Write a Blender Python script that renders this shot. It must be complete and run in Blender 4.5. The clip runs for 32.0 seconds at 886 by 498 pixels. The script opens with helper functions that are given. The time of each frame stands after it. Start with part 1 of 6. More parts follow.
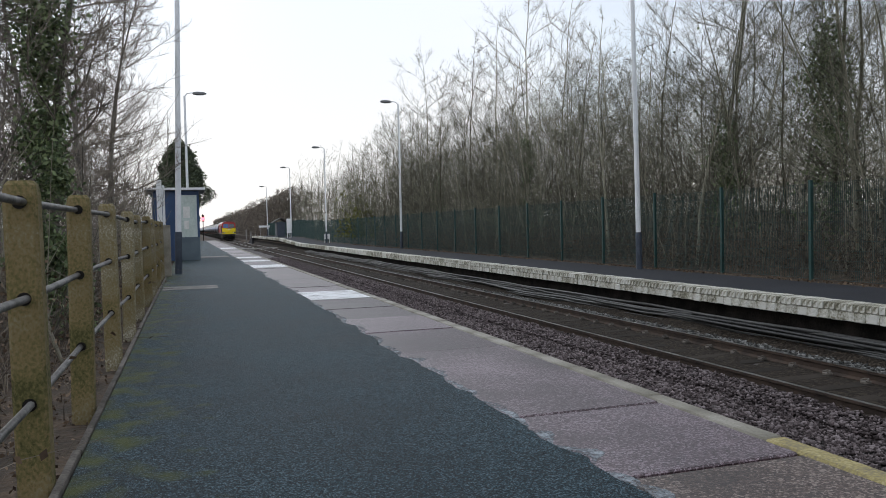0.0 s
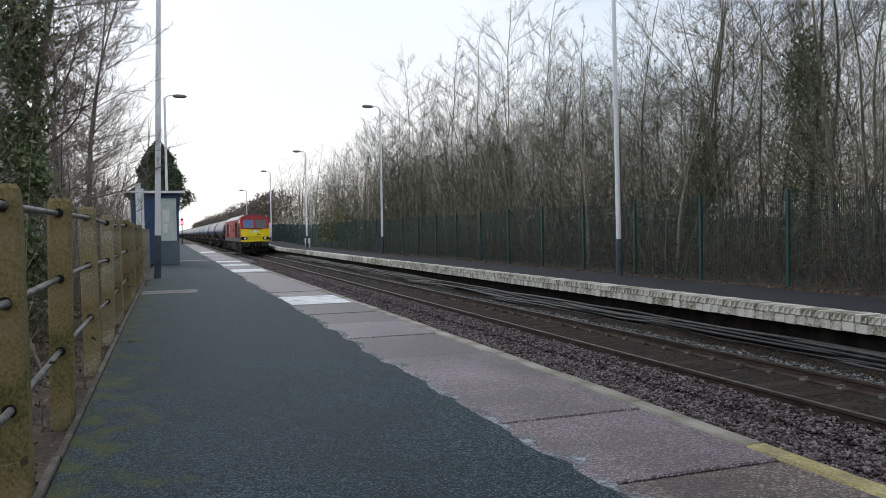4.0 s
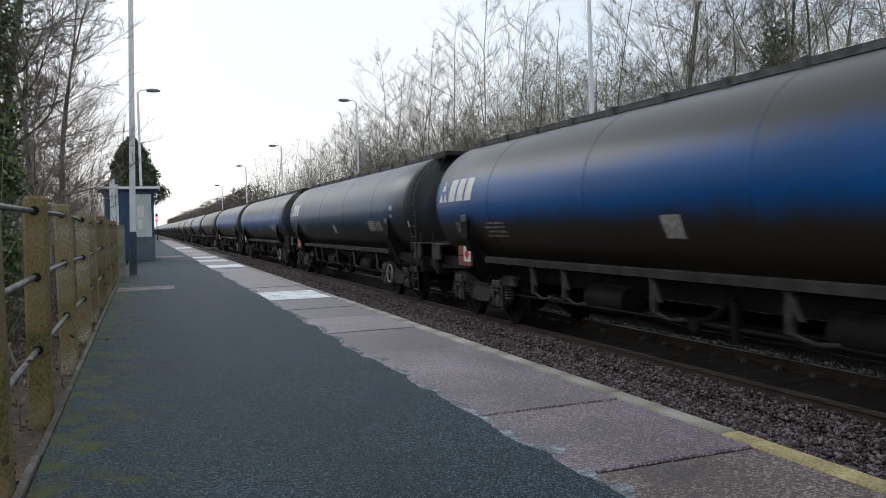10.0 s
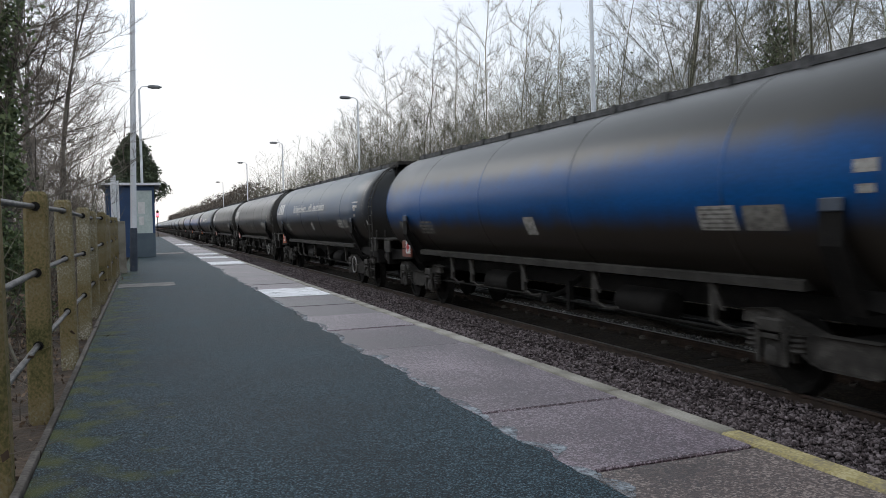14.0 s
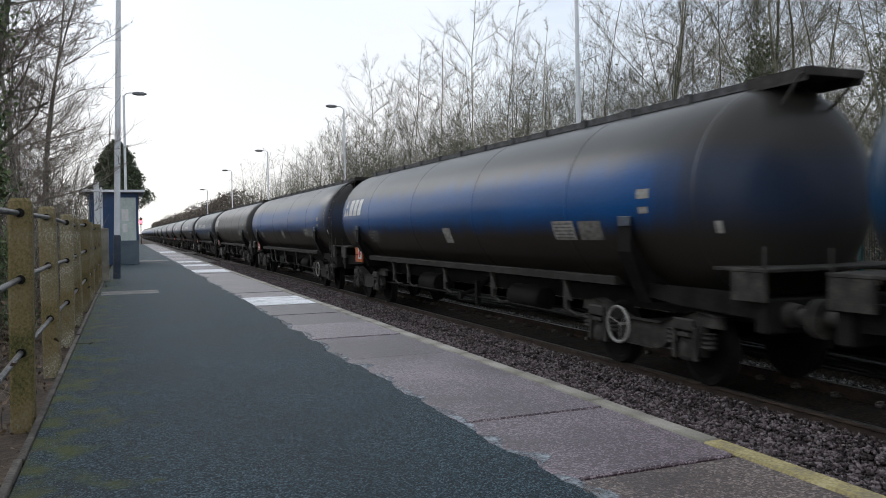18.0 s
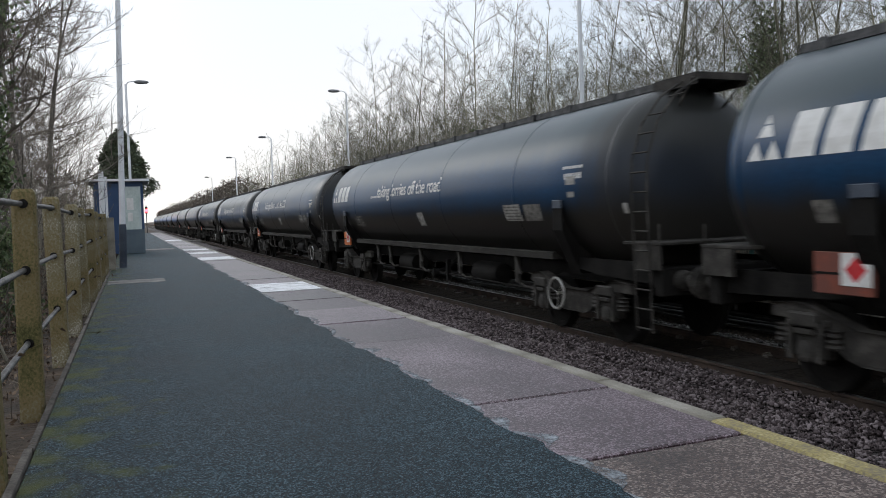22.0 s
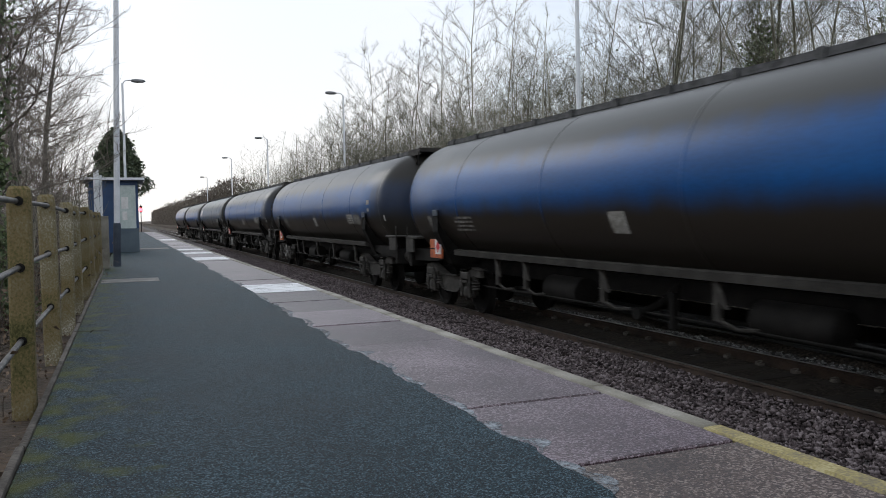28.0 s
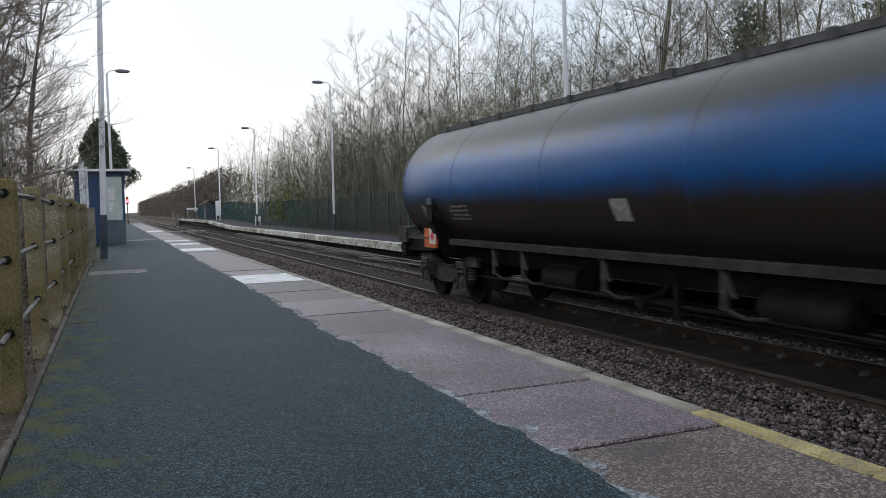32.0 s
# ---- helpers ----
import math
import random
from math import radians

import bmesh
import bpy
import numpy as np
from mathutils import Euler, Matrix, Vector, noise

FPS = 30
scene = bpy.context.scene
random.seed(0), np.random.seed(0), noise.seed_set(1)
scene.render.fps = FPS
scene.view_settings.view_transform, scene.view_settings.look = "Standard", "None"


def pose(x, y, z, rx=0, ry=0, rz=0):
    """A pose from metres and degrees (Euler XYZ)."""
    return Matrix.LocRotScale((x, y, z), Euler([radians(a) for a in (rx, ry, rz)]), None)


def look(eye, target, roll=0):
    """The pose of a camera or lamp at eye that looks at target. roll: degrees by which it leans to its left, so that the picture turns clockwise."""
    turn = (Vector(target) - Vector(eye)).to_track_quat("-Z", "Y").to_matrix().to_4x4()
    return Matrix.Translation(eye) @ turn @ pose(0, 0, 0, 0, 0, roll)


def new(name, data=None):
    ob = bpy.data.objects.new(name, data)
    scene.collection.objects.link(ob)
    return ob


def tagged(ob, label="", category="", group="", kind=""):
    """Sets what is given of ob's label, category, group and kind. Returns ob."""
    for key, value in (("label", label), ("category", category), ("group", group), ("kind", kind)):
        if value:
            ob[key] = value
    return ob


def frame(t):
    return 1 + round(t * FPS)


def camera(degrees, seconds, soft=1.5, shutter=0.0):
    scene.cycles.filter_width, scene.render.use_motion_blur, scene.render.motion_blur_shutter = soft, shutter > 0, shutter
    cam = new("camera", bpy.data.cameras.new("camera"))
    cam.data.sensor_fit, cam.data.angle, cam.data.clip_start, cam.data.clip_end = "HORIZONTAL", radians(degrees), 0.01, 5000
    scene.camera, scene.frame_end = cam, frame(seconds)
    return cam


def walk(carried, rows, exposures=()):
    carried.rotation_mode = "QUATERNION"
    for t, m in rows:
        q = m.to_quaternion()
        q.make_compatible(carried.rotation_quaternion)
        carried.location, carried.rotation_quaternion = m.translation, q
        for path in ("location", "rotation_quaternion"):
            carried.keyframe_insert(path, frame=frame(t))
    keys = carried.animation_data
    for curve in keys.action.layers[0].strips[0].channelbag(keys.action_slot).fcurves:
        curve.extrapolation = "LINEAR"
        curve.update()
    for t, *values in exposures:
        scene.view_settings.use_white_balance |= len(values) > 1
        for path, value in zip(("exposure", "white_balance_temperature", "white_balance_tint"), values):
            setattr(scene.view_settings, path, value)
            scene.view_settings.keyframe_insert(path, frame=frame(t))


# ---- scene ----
# Metres; y runs along the track, x across it to the far side, z = 0 is the near platform's surface.
PATH = [
    # seconds, x, y, z, tilt, roll, yaw
    (0.0, 0.044, 0.028, 1.030, -1.757, 1.346, -18.125),
    (0.5, 0.041, 0.042, 1.029, -2.071, 0.986, -17.870),
    (1.0, 0.042, 0.035, 1.027, -1.414, 1.830, -18.130),
    (1.5, 0.041, 0.035, 1.030, -2.244, 1.469, -18.021),
    (2.0, 0.032, 0.030, 1.033, -2.087, 2.002, -18.974),
    (2.5, 0.032, 0.026, 1.032, -1.773, 1.234, -19.214),
    (4.5, 0.014, 0.027, 1.037, -0.992, 0.923, -19.638),
    (5.0, 0.007, 0.013, 1.038, -0.220, 1.371, -20.329),
    (5.5, 0.007, 0.009, 1.037, -0.584, 1.341, -20.764),
    (6.0, -0.001, 0.002, 1.041, -0.812, 1.303, -21.393),
    (6.5, -0.006, -0.019, 1.043, -0.975, 1.400, -22.182),
    (7.0, -0.009, -0.017, 1.042, -1.036, 1.055, -22.482),
    (7.5, -0.006, -0.001, 1.041, -1.521, 1.027, -21.972),
    (8.0, -0.001, -0.005, 1.039, -1.686, 1.254, -21.795),
    (8.5, 0.001, 0.001, 1.042, -1.894, 1.112, -21.545),
    (9.0, 0.004, 0.004, 1.041, -2.059, 1.197, -21.301),
    (9.5, 0.004, 0.007, 1.040, -1.982, 1.211, -21.201),
    (10.0, 0.004, 0.002, 1.041, -1.909, 1.405, -21.201),
    (10.5, 0.006, 0.010, 1.042, -2.021, 1.257, -21.013),
    (11.0, 0.004, 0.011, 1.042, -1.956, 0.995, -20.995),
    (11.5, 0.003, 0.006, 1.040, -1.870, 1.158, -21.256),
    (12.0, 0.002, 0.009, 1.041, -1.995, 1.225, -21.167),
    (12.5, 0.004, 0.005, 1.041, -1.945, 1.125, -21.050),
    (13.0, 0.005, 0.010, 1.040, -2.117, 1.223, -21.084),
    (13.5, 0.003, 0.009, 1.042, -2.034, 1.161, -21.203),
    (14.0, 0.004, 0.005, 1.040, -2.062, 1.123, -21.148),
    (14.5, 0.001, 0.002, 1.039, -1.856, 1.090, -21.359),
    (16.5, -0.001, 0.004, 1.040, -1.642, 1.279, -21.509),
    (17.0, -0.005, -0.005, 1.040, -1.707, 1.175, -21.819),
    (17.5, -0.007, -0.008, 1.042, -1.699, 0.965, -22.097),
    (18.0, -0.010, -0.014, 1.041, -1.399, 0.738, -22.236),
    (18.5, -0.011, -0.009, 1.040, -1.347, 0.743, -21.967),
    (19.0, -0.014, -0.008, 1.042, -1.477, 0.542, -22.028),
    (19.5, -0.008, -0.003, 1.038, -1.704, 0.842, -21.919),
    (20.0, -0.005, -0.006, 1.040, -1.907, 1.033, -22.042),
    (20.5, -0.004, -0.007, 1.040, -2.136, 1.116, -21.906),
    (21.0, -0.001, -0.002, 1.040, -2.325, 1.486, -21.738),
    (21.5, 0.004, 0.003, 1.040, -2.512, 1.798, -21.601),
    (22.0, 0.002, -0.006, 1.040, -2.621, 1.780, -21.862),
    (22.5, 0.000, -0.011, 1.039, -2.641, 1.553, -21.986),
    (23.0, -0.004, -0.011, 1.040, -2.488, 1.731, -22.255),
    (23.5, 0.000, -0.004, 1.038, -2.812, 1.938, -21.854),
    (24.0, 0.003, 0.006, 1.038, -2.982, 1.906, -21.500),
    (24.5, 0.004, 0.006, 1.040, -2.915, 1.729, -21.595),
    (25.0, -0.001, -0.003, 1.040, -2.737, 1.754, -21.845),
    (25.5, -0.000, -0.005, 1.038, -2.828, 1.602, -21.905),
    (27.5, -0.004, -0.001, 1.042, -2.552, 1.110, -21.939),
    (28.0, -0.005, -0.012, 1.041, -2.368, 0.917, -22.219),
    (28.5, -0.007, -0.004, 1.040, -2.359, 0.997, -22.128),
    (29.0, -0.005, -0.004, 1.042, -2.535, 1.090, -22.105),
    (29.5, -0.006, -0.006, 1.039, -2.641, 1.101, -22.123),
    (30.0, -0.004, -0.009, 1.040, -2.687, 1.109, -22.197),
    (30.5, -0.005, -0.015, 1.039, -2.865, 1.399, -22.466),
    (31.0, -0.002, -0.016, 1.040, -3.048, 1.396, -22.698),
    (31.5, -0.004, -0.012, 1.039, -3.208, 1.465, -22.568),
    (32.0, -0.009, -0.023, 1.039, -3.191, 1.374, -23.073),
]
cam = camera(59.4, 32.0, soft=0.8, shutter=0.12)
walk(cam, [(r[0], pose(r[1], r[2], r[3], 90 + r[4], r[5], r[6])) for r in PATH])

# ---- sky and sun ----
SUN_DIR = Vector((-0.34, 0.84, 0.44)).normalized()     # from the place towards the veiled sun
world = bpy.data.worlds.new("sky")
scene.world = world
world.use_nodes = True
wt = world.node_tree
wt.nodes.clear()
w_out = wt.nodes.new("ShaderNodeOutputWorld")
w_sky = wt.nodes.new("ShaderNodeTexSky")
w_sky.sky_type, w_sky.sun_disc = "NISHITA", False
w_sky.sun_elevation = math.asin(SUN_DIR.z)
w_sky.sun_rotation = math.atan2(SUN_DIR.x, SUN_DIR.y)
w_sky.air_density, w_sky.dust_density = 1.0, 1.5
w_bg1 = wt.nodes.new("ShaderNodeBackground")
w_bg1.inputs["Strength"].default_value = 0.15
wt.links.new(w_sky.outputs[0], w_bg1.inputs["Color"])
w_bg2 = wt.nodes.new("ShaderNodeBackground")           # the cloud cover
w_warm = wt.nodes.new("ShaderNodeValToRGB")         # warmer low down
w_warm.color_ramp.elements[0].position, w_warm.color_ramp.elements[1].position = 0.02, 0.34
w_warm.color_ramp.elements[0].color, w_warm.color_ramp.elements[1].color = (1.005, 0.985, 0.955, 1), (0.865, 0.945, 1.06, 1)
wt.links.new(w_warm.outputs[0], w_bg2.inputs["Color"])
w_co = wt.nodes.new("ShaderNodeTexCoord")
w_map = wt.nodes.new("ShaderNodeMapping")
w_map.inputs["Scale"].default_value = (1.6, 1.6, 4.0)
w_noise = wt.nodes.new("ShaderNodeTexNoise")
w_noise.inputs["Scale"].default_value, w_noise.inputs["Detail"].default_value = 1.7, 7
wt.links.new(w_co.outputs["Generated"], w_map.inputs[0])
wt.links.new(w_map.outputs[0], w_noise.inputs["Vector"])
w_sep = wt.nodes.new("ShaderNodeSeparateXYZ")       # the cover breaks up to the east, over the wood
wt.links.new(w_co.outputs["Generated"], w_sep.inputs[0])
wt.links.new(w_sep.outputs["Z"], w_warm.inputs[0])
w_lean = wt.nodes.new("ShaderNodeMath")
w_lean.operation = "MULTIPLY_ADD"
w_lean.inputs[1].default_value = 0.02
wt.links.new(w_sep.outputs["Y"], w_lean.inputs[0])
wt.links.new(w_noise.outputs["Fac"], w_lean.inputs[2])
w_side = wt.nodes.new("ShaderNodeMath")
w_side.operation = "MULTIPLY_ADD"
w_side.inputs[1].default_value = -0.36
wt.links.new(w_sep.outputs["X"], w_side.inputs[0])
wt.links.new(w_lean.outputs[0], w_side.inputs[2])
w_ramp = wt.nodes.new("ShaderNodeValToRGB")
w_ramp.color_ramp.elements[0].position, w_ramp.color_ramp.elements[1].position = 0.20, 0.38
w_ramp.color_ramp.elements[0].color, w_ramp.color_ramp.elements[1].color = (0.58, 0.58, 0.58, 1), (1, 1, 1, 1)
wt.links.new(w_side.outputs[0], w_ramp.inputs[0])
w_dot = wt.nodes.new("ShaderNodeVectorMath")          # the cloud is brighter round the veiled sun
w_dot.operation = "DOT_PRODUCT"
w_dot.inputs[1].default_value = SUN_DIR
wt.links.new(w_co.outputs["Generated"], w_dot.inputs[0])
w_pos, w_pow, w_str = (wt.nodes.new("ShaderNodeMath") for _ in range(3))
w_pos.operation, w_pow.operation, w_str.operation = "MAXIMUM", "POWER", "MULTIPLY_ADD"
w_pos.inputs[1].default_value, w_pow.inputs[1].default_value = 0.0, 22.0
w_str.inputs[1].default_value, w_str.inputs[2].default_value = 0.7, 1.04
wt.links.new(w_dot.outputs["Value"], w_pos.inputs[0])
wt.links.new(w_pos.outputs[0], w_pow.inputs[0])
wt.links.new(w_pow.outputs[0], w_str.inputs[0])
wt.links.new(w_str.outputs[0], w_bg2.inputs["Strength"])
w_mix = wt.nodes.new("ShaderNodeMixShader")
wt.links.new(w_ramp.outputs[0], w_mix.inputs[0])
wt.links.new(w_bg1.outputs[0], w_mix.inputs[1])
wt.links.new(w_bg2.outputs[0], w_mix.inputs[2])
wt.links.new(w_mix.outputs[0], w_out.inputs[0])
sun = new("sun", bpy.data.lights.new("sun", "SUN"))
sun.data.energy, sun.data.angle, sun.data.color = 0.25, radians(18), (1.0, 0.95, 0.88)
sun.matrix_world = look(SUN_DIR * 100, (0, 0, 0))
scene.view_settings.exposure = 0.0

# ---- building helpers ----
rng = np.random.default_rng(7)


class Geo:
    """Vertices and faces gathered for one mesh."""

    def __init__(self):
        self.v, self.f, self.n = [], [], 0

    def add(self, verts, faces):
        o = self.n
        self.v.extend(tuple(p) for p in verts)
        self.f.extend(tuple(i + o for i in q) for q in faces)
        self.n += len(verts)
        return self

    def box(self, x0, x1, y0, y1, z0, z1, b=0.0, m=None):
        """A box, with its edges chamfered by b."""
        if b <= 0:
            vs = [(x, y, z) for z in (z0, z1) for y in (y0, y1) for x in (x0, x1)]
            fs = [(0, 2, 3, 1), (4, 5, 7, 6), (0, 1, 5, 4), (2, 6, 7, 3), (0, 4, 6, 2), (1, 3, 7, 5)]
        else:
            bm = bmesh.new()
            r = bmesh.ops.create_cube(bm, size=1)
            bmesh.ops.scale(bm, verts=r["verts"], vec=(x1 - x0, y1 - y0, z1 - z0))
            bmesh.ops.translate(bm, verts=r["verts"], vec=((x0 + x1) / 2, (y0 + y1) / 2, (z0 + z1) / 2))
            bmesh.ops.bevel(bm, geom=bm.edges[:], offset=b, segments=1, affect="EDGES", profile=0.5)
            bm.verts.index_update()
            vs, fs = [v.co.copy() for v in bm.verts], [[v.index for v in q.verts] for q in bm.faces]
            bm.free()
        if m is not None:
            vs = [m @ Vector(p) for p in vs]
        return self.add(vs, fs)

    def tube(self, pts, radii, n=8, caps=True):
        """A round bar along points, with a radius at each."""
        pts = [Vector(p) for p in pts]
        if not isinstance(radii, (list, tuple)):
            radii = [radii] * len(pts)
        vs, side = [], None
        for i, p in enumerate(pts):
            d = (pts[min(i + 1, len(pts) - 1)] - pts[max(i - 1, 0)]).normalized()
            if side is None:
                side = d.orthogonal().normalized()
            side = (side - d * side.dot(d)).normalized()
            up = d.cross(side)
            for k in range(n):
                a = 2 * math.pi * k / n
                vs.append(p + (side * math.cos(a) + up * math.sin(a)) * radii[i])
        fs = [(i * n + k, i * n + (k + 1) % n, (i + 1) * n + (k + 1) % n, (i + 1) * n + k) for i in range(len(pts) - 1) for k in range(n)]
        if caps:
            fs += [tuple(range(n - 1, -1, -1)), tuple((len(pts) - 1) * n + k for k in range(n))]
        return self.add(vs, fs)

    def lathe(self, prof, n=24, axis="y", at=(0, 0, 0)):
        """A turned shape: (place on the axis, radius) rows round the axis through at."""
        vs = []
        for s, r in prof:
            for k in range(n):
                a = 2 * math.pi * k / n
                c, d = r * math.cos(a), r * math.sin(a)
                p = {"y": (c, s, d), "x": (s, c, d), "z": (c, d, s)}[axis]
                vs.append((p[0] + at[0], p[1] + at[1], p[2] + at[2]))
        fs = [(i * n + k, i * n + (k + 1) % n, (i + 1) * n + (k + 1) % n, (i + 1) * n + k) for i in range(len(prof) - 1) for k in range(n)]
        if prof[0][1] > 1e-4:
            fs.append(tuple(range(n - 1, -1, -1)))
        if prof[-1][1] > 1e-4:
            fs.append(tuple((len(prof) - 1) * n + k for k in range(n)))
        return self.add(vs, fs)

    def prism(self, outline, a, b, axis="y"):
        """An outline pushed from a to b along an axis."""
        n = len(outline)
        put = {"y": lambda u, w, s: (u, s, w), "x": lambda u, w, s: (s, u, w), "z": lambda u, w, s: (u, w, s)}[axis]
        vs = [put(u, w, s) for s in (a, b) for u, w in outline]
        fs = [(k, (k + 1) % n, n + (k + 1) % n, n + k) for k in range(n)]
        fs += [tuple(range(n - 1, -1, -1)), tuple(range(n, 2 * n))]
        return self.add(vs, fs)

    def grid(self, xs, ys, height):
        """A sheet over xs and ys with height(x, y)."""
        vs = [(x, y, height(x, y)) for y in ys for x in xs]
        w = len(xs)
        fs = [(j * w + i, j * w + i + 1, (j + 1) * w + i + 1, (j + 1) * w + i) for j in range(len(ys) - 1) for i in range(w - 1)]
        return self.add(vs, fs)

    def mesh(self, name, material, smooth=False):
        me = bpy.data.meshes.new(name)
        me.from_pydata(self.v, [], self.f)
        me.validate()
        if smooth:
            me.shade_smooth()
            if smooth is not True:
                me.set_sharp_from_angle(angle=radians(smooth))
        me.materials.append(material)
        bm = bmesh.new()
        bm.from_mesh(me)
        if len(bm.faces) < 60000:
            bmesh.ops.recalc_face_normals(bm, faces=bm.faces[:])
            bm.to_mesh(me)
        bm.free()
        return me


def part(name, geo, material, parent, label="", smooth=False, at=None):
    """One mesh object under a thing or a part."""
    ob = new(name, geo if isinstance(geo, bpy.types.Mesh) else geo.mesh(name, material, smooth))
    ob.parent = parent
    if at is not None:
        ob.matrix_basis = at
    return tagged(ob, label) if label else ob


def thing(name, label, category, m=None, group="", kind=""):
    ob = new(name)
    ob.empty_display_size = 0.2
    if m is not None:
        ob.matrix_basis = m
    return tagged(ob, label, category, group, kind)


def solid(name, geo, material, label, category, kind="", group="", smooth=False):
    return tagged(new(name, geo.mesh(name, material, smooth)), label, category, group, kind)


# ---- materials ----
def paint(name, ramp, scale=8.0, fine=60.0, rough=(0.6, 0.8), metal=0.0, bump=0.15, depth=0.01, vary=0.0, stretch=(1, 1, 1), spec=0.5, island=0.0, fw=0.45, cw=0.9, speck=0.0, cells=90.0):
    """A surface whose colour runs through ramp by two scales of noise. vary: difference between objects; island: between joined pieces."""
    m = bpy.data.materials.new(name)
    m.use_nodes = True
    t = m.node_tree
    b = t.nodes["Principled BSDF"]
    co = t.nodes.new("ShaderNodeTexCoord")
    mp = t.nodes.new("ShaderNodeMapping")
    mp.inputs["Scale"].default_value = stretch
    t.links.new(co.outputs["Object"], mp.inputs[0])
    n1, n2 = t.nodes.new("ShaderNodeTexNoise"), t.nodes.new("ShaderNodeTexNoise")
    for n, s, d in ((n1, scale, 5), (n2, fine, 3)):
        n.inputs["Scale"].default_value, n.inputs["Detail"].default_value = s, d
        t.links.new(mp.outputs[0], n.inputs["Vector"])
    mix = t.nodes.new("ShaderNodeMath")
    mix.operation = "MULTIPLY_ADD"
    mix.inputs[1].default_value = fw
    t.links.new(n2.outputs["Fac"], mix.inputs[0])
    half = t.nodes.new("ShaderNodeMath")
    half.operation = "MULTIPLY_ADD"
    half.inputs[1].default_value, half.inputs[2].default_value = cw, 0.5 - 0.5 * (fw + cw)
    t.links.new(n1.outputs["Fac"], half.inputs[0])
    t.links.new(half.outputs[0], mix.inputs[2])
    src = mix.outputs[0]
    if speck:
        vo, sx, sp = t.nodes.new("ShaderNodeTexVoronoi"), t.nodes.new("ShaderNodeSeparateXYZ"), t.nodes.new("ShaderNodeMath")
        vo.inputs["Scale"].default_value = cells
        t.links.new(mp.outputs[0], vo.inputs["Vector"])
        t.links.new(vo.outputs["Color"], sx.inputs[0])
        sp.operation = "MULTIPLY_ADD"
        sp.inputs[1].default_value = speck
        t.links.new(sx.outputs["X"], sp.inputs[0])
        t.links.new(src, sp.inputs[2])
        so = t.nodes.new("ShaderNodeMath")
        so.operation = "SUBTRACT"
        so.inputs[1].default_value = speck / 2
        t.links.new(sp.outputs[0], so.inputs[0])
        src = so.outputs[0]
    for amount, node, socket in ((vary, "ShaderNodeObjectInfo", "Random"), (island, "ShaderNodeNewGeometry", "Random Per Island")):
        if amount:
            oi, ad = t.nodes.new(node), t.nodes.new("ShaderNodeMath")
            ad.operation = "MULTIPLY_ADD"
            ad.inputs[1].default_value = amount
            sb = t.nodes.new("ShaderNodeMath")
            sb.operation = "SUBTRACT"
            sb.inputs[1].default_value = amount / 2
            t.links.new(oi.outputs[socket], ad.inputs[0])
            t.links.new(src, ad.inputs[2])
            t.links.new(ad.outputs[0], sb.inputs[0])
            src = sb.outputs[0]
    cr = t.nodes.new("ShaderNodeValToRGB")
    while len(cr.color_ramp.elements) < len(ramp):
        cr.color_ramp.elements.new(0.5)
    for e, (p, c) in zip(cr.color_ramp.elements, ramp):
        e.position, e.color = p, (*c, 1)
    t.links.new(src, cr.inputs[0])
    t.links.new(cr.outputs[0], b.inputs["Base Color"])
    rr = t.nodes.new("ShaderNodeMapRange")
    rr.inputs["To Min"].default_value, rr.inputs["To Max"].default_value = rough
    t.links.new(n1.outputs["Fac"], rr.inputs[0])
    t.links.new(rr.outputs[0], b.inputs["Roughness"])
    b.inputs["Metallic"].default_value = metal
    b.inputs["Specular IOR Level"].default_value = spec
    if bump:
        bp = t.nodes.new("ShaderNodeBump")
        bp.inputs["Strength"].default_value, bp.inputs["Distance"].default_value = bump, depth
        t.links.new(mix.outputs[0], bp.inputs["Height"])
        t.links.new(bp.outputs[0], b.inputs["Normal"])
    return m


def two(a, b, lo=0.35, hi=0.65):
    return [(lo, a), (hi, b)]


def grey(v, warm=0.0):
    return (v * (1 + warm), v, v * (1 - warm))


M_TARMAC = paint("tarmac", [(0.26, (0.0004, 0.0028, 0.0050)), (0.5, (0.0014, 0.0118, 0.0178)), (0.68, (0.008, 0.034, 0.046)), (0.80, (0.09, 0.135, 0.160))], 0.9, 160, (0.55, 0.75), bump=1.0, depth=0.008, fw=0.9, cw=0.4, speck=0.66, cells=150, spec=0.28)


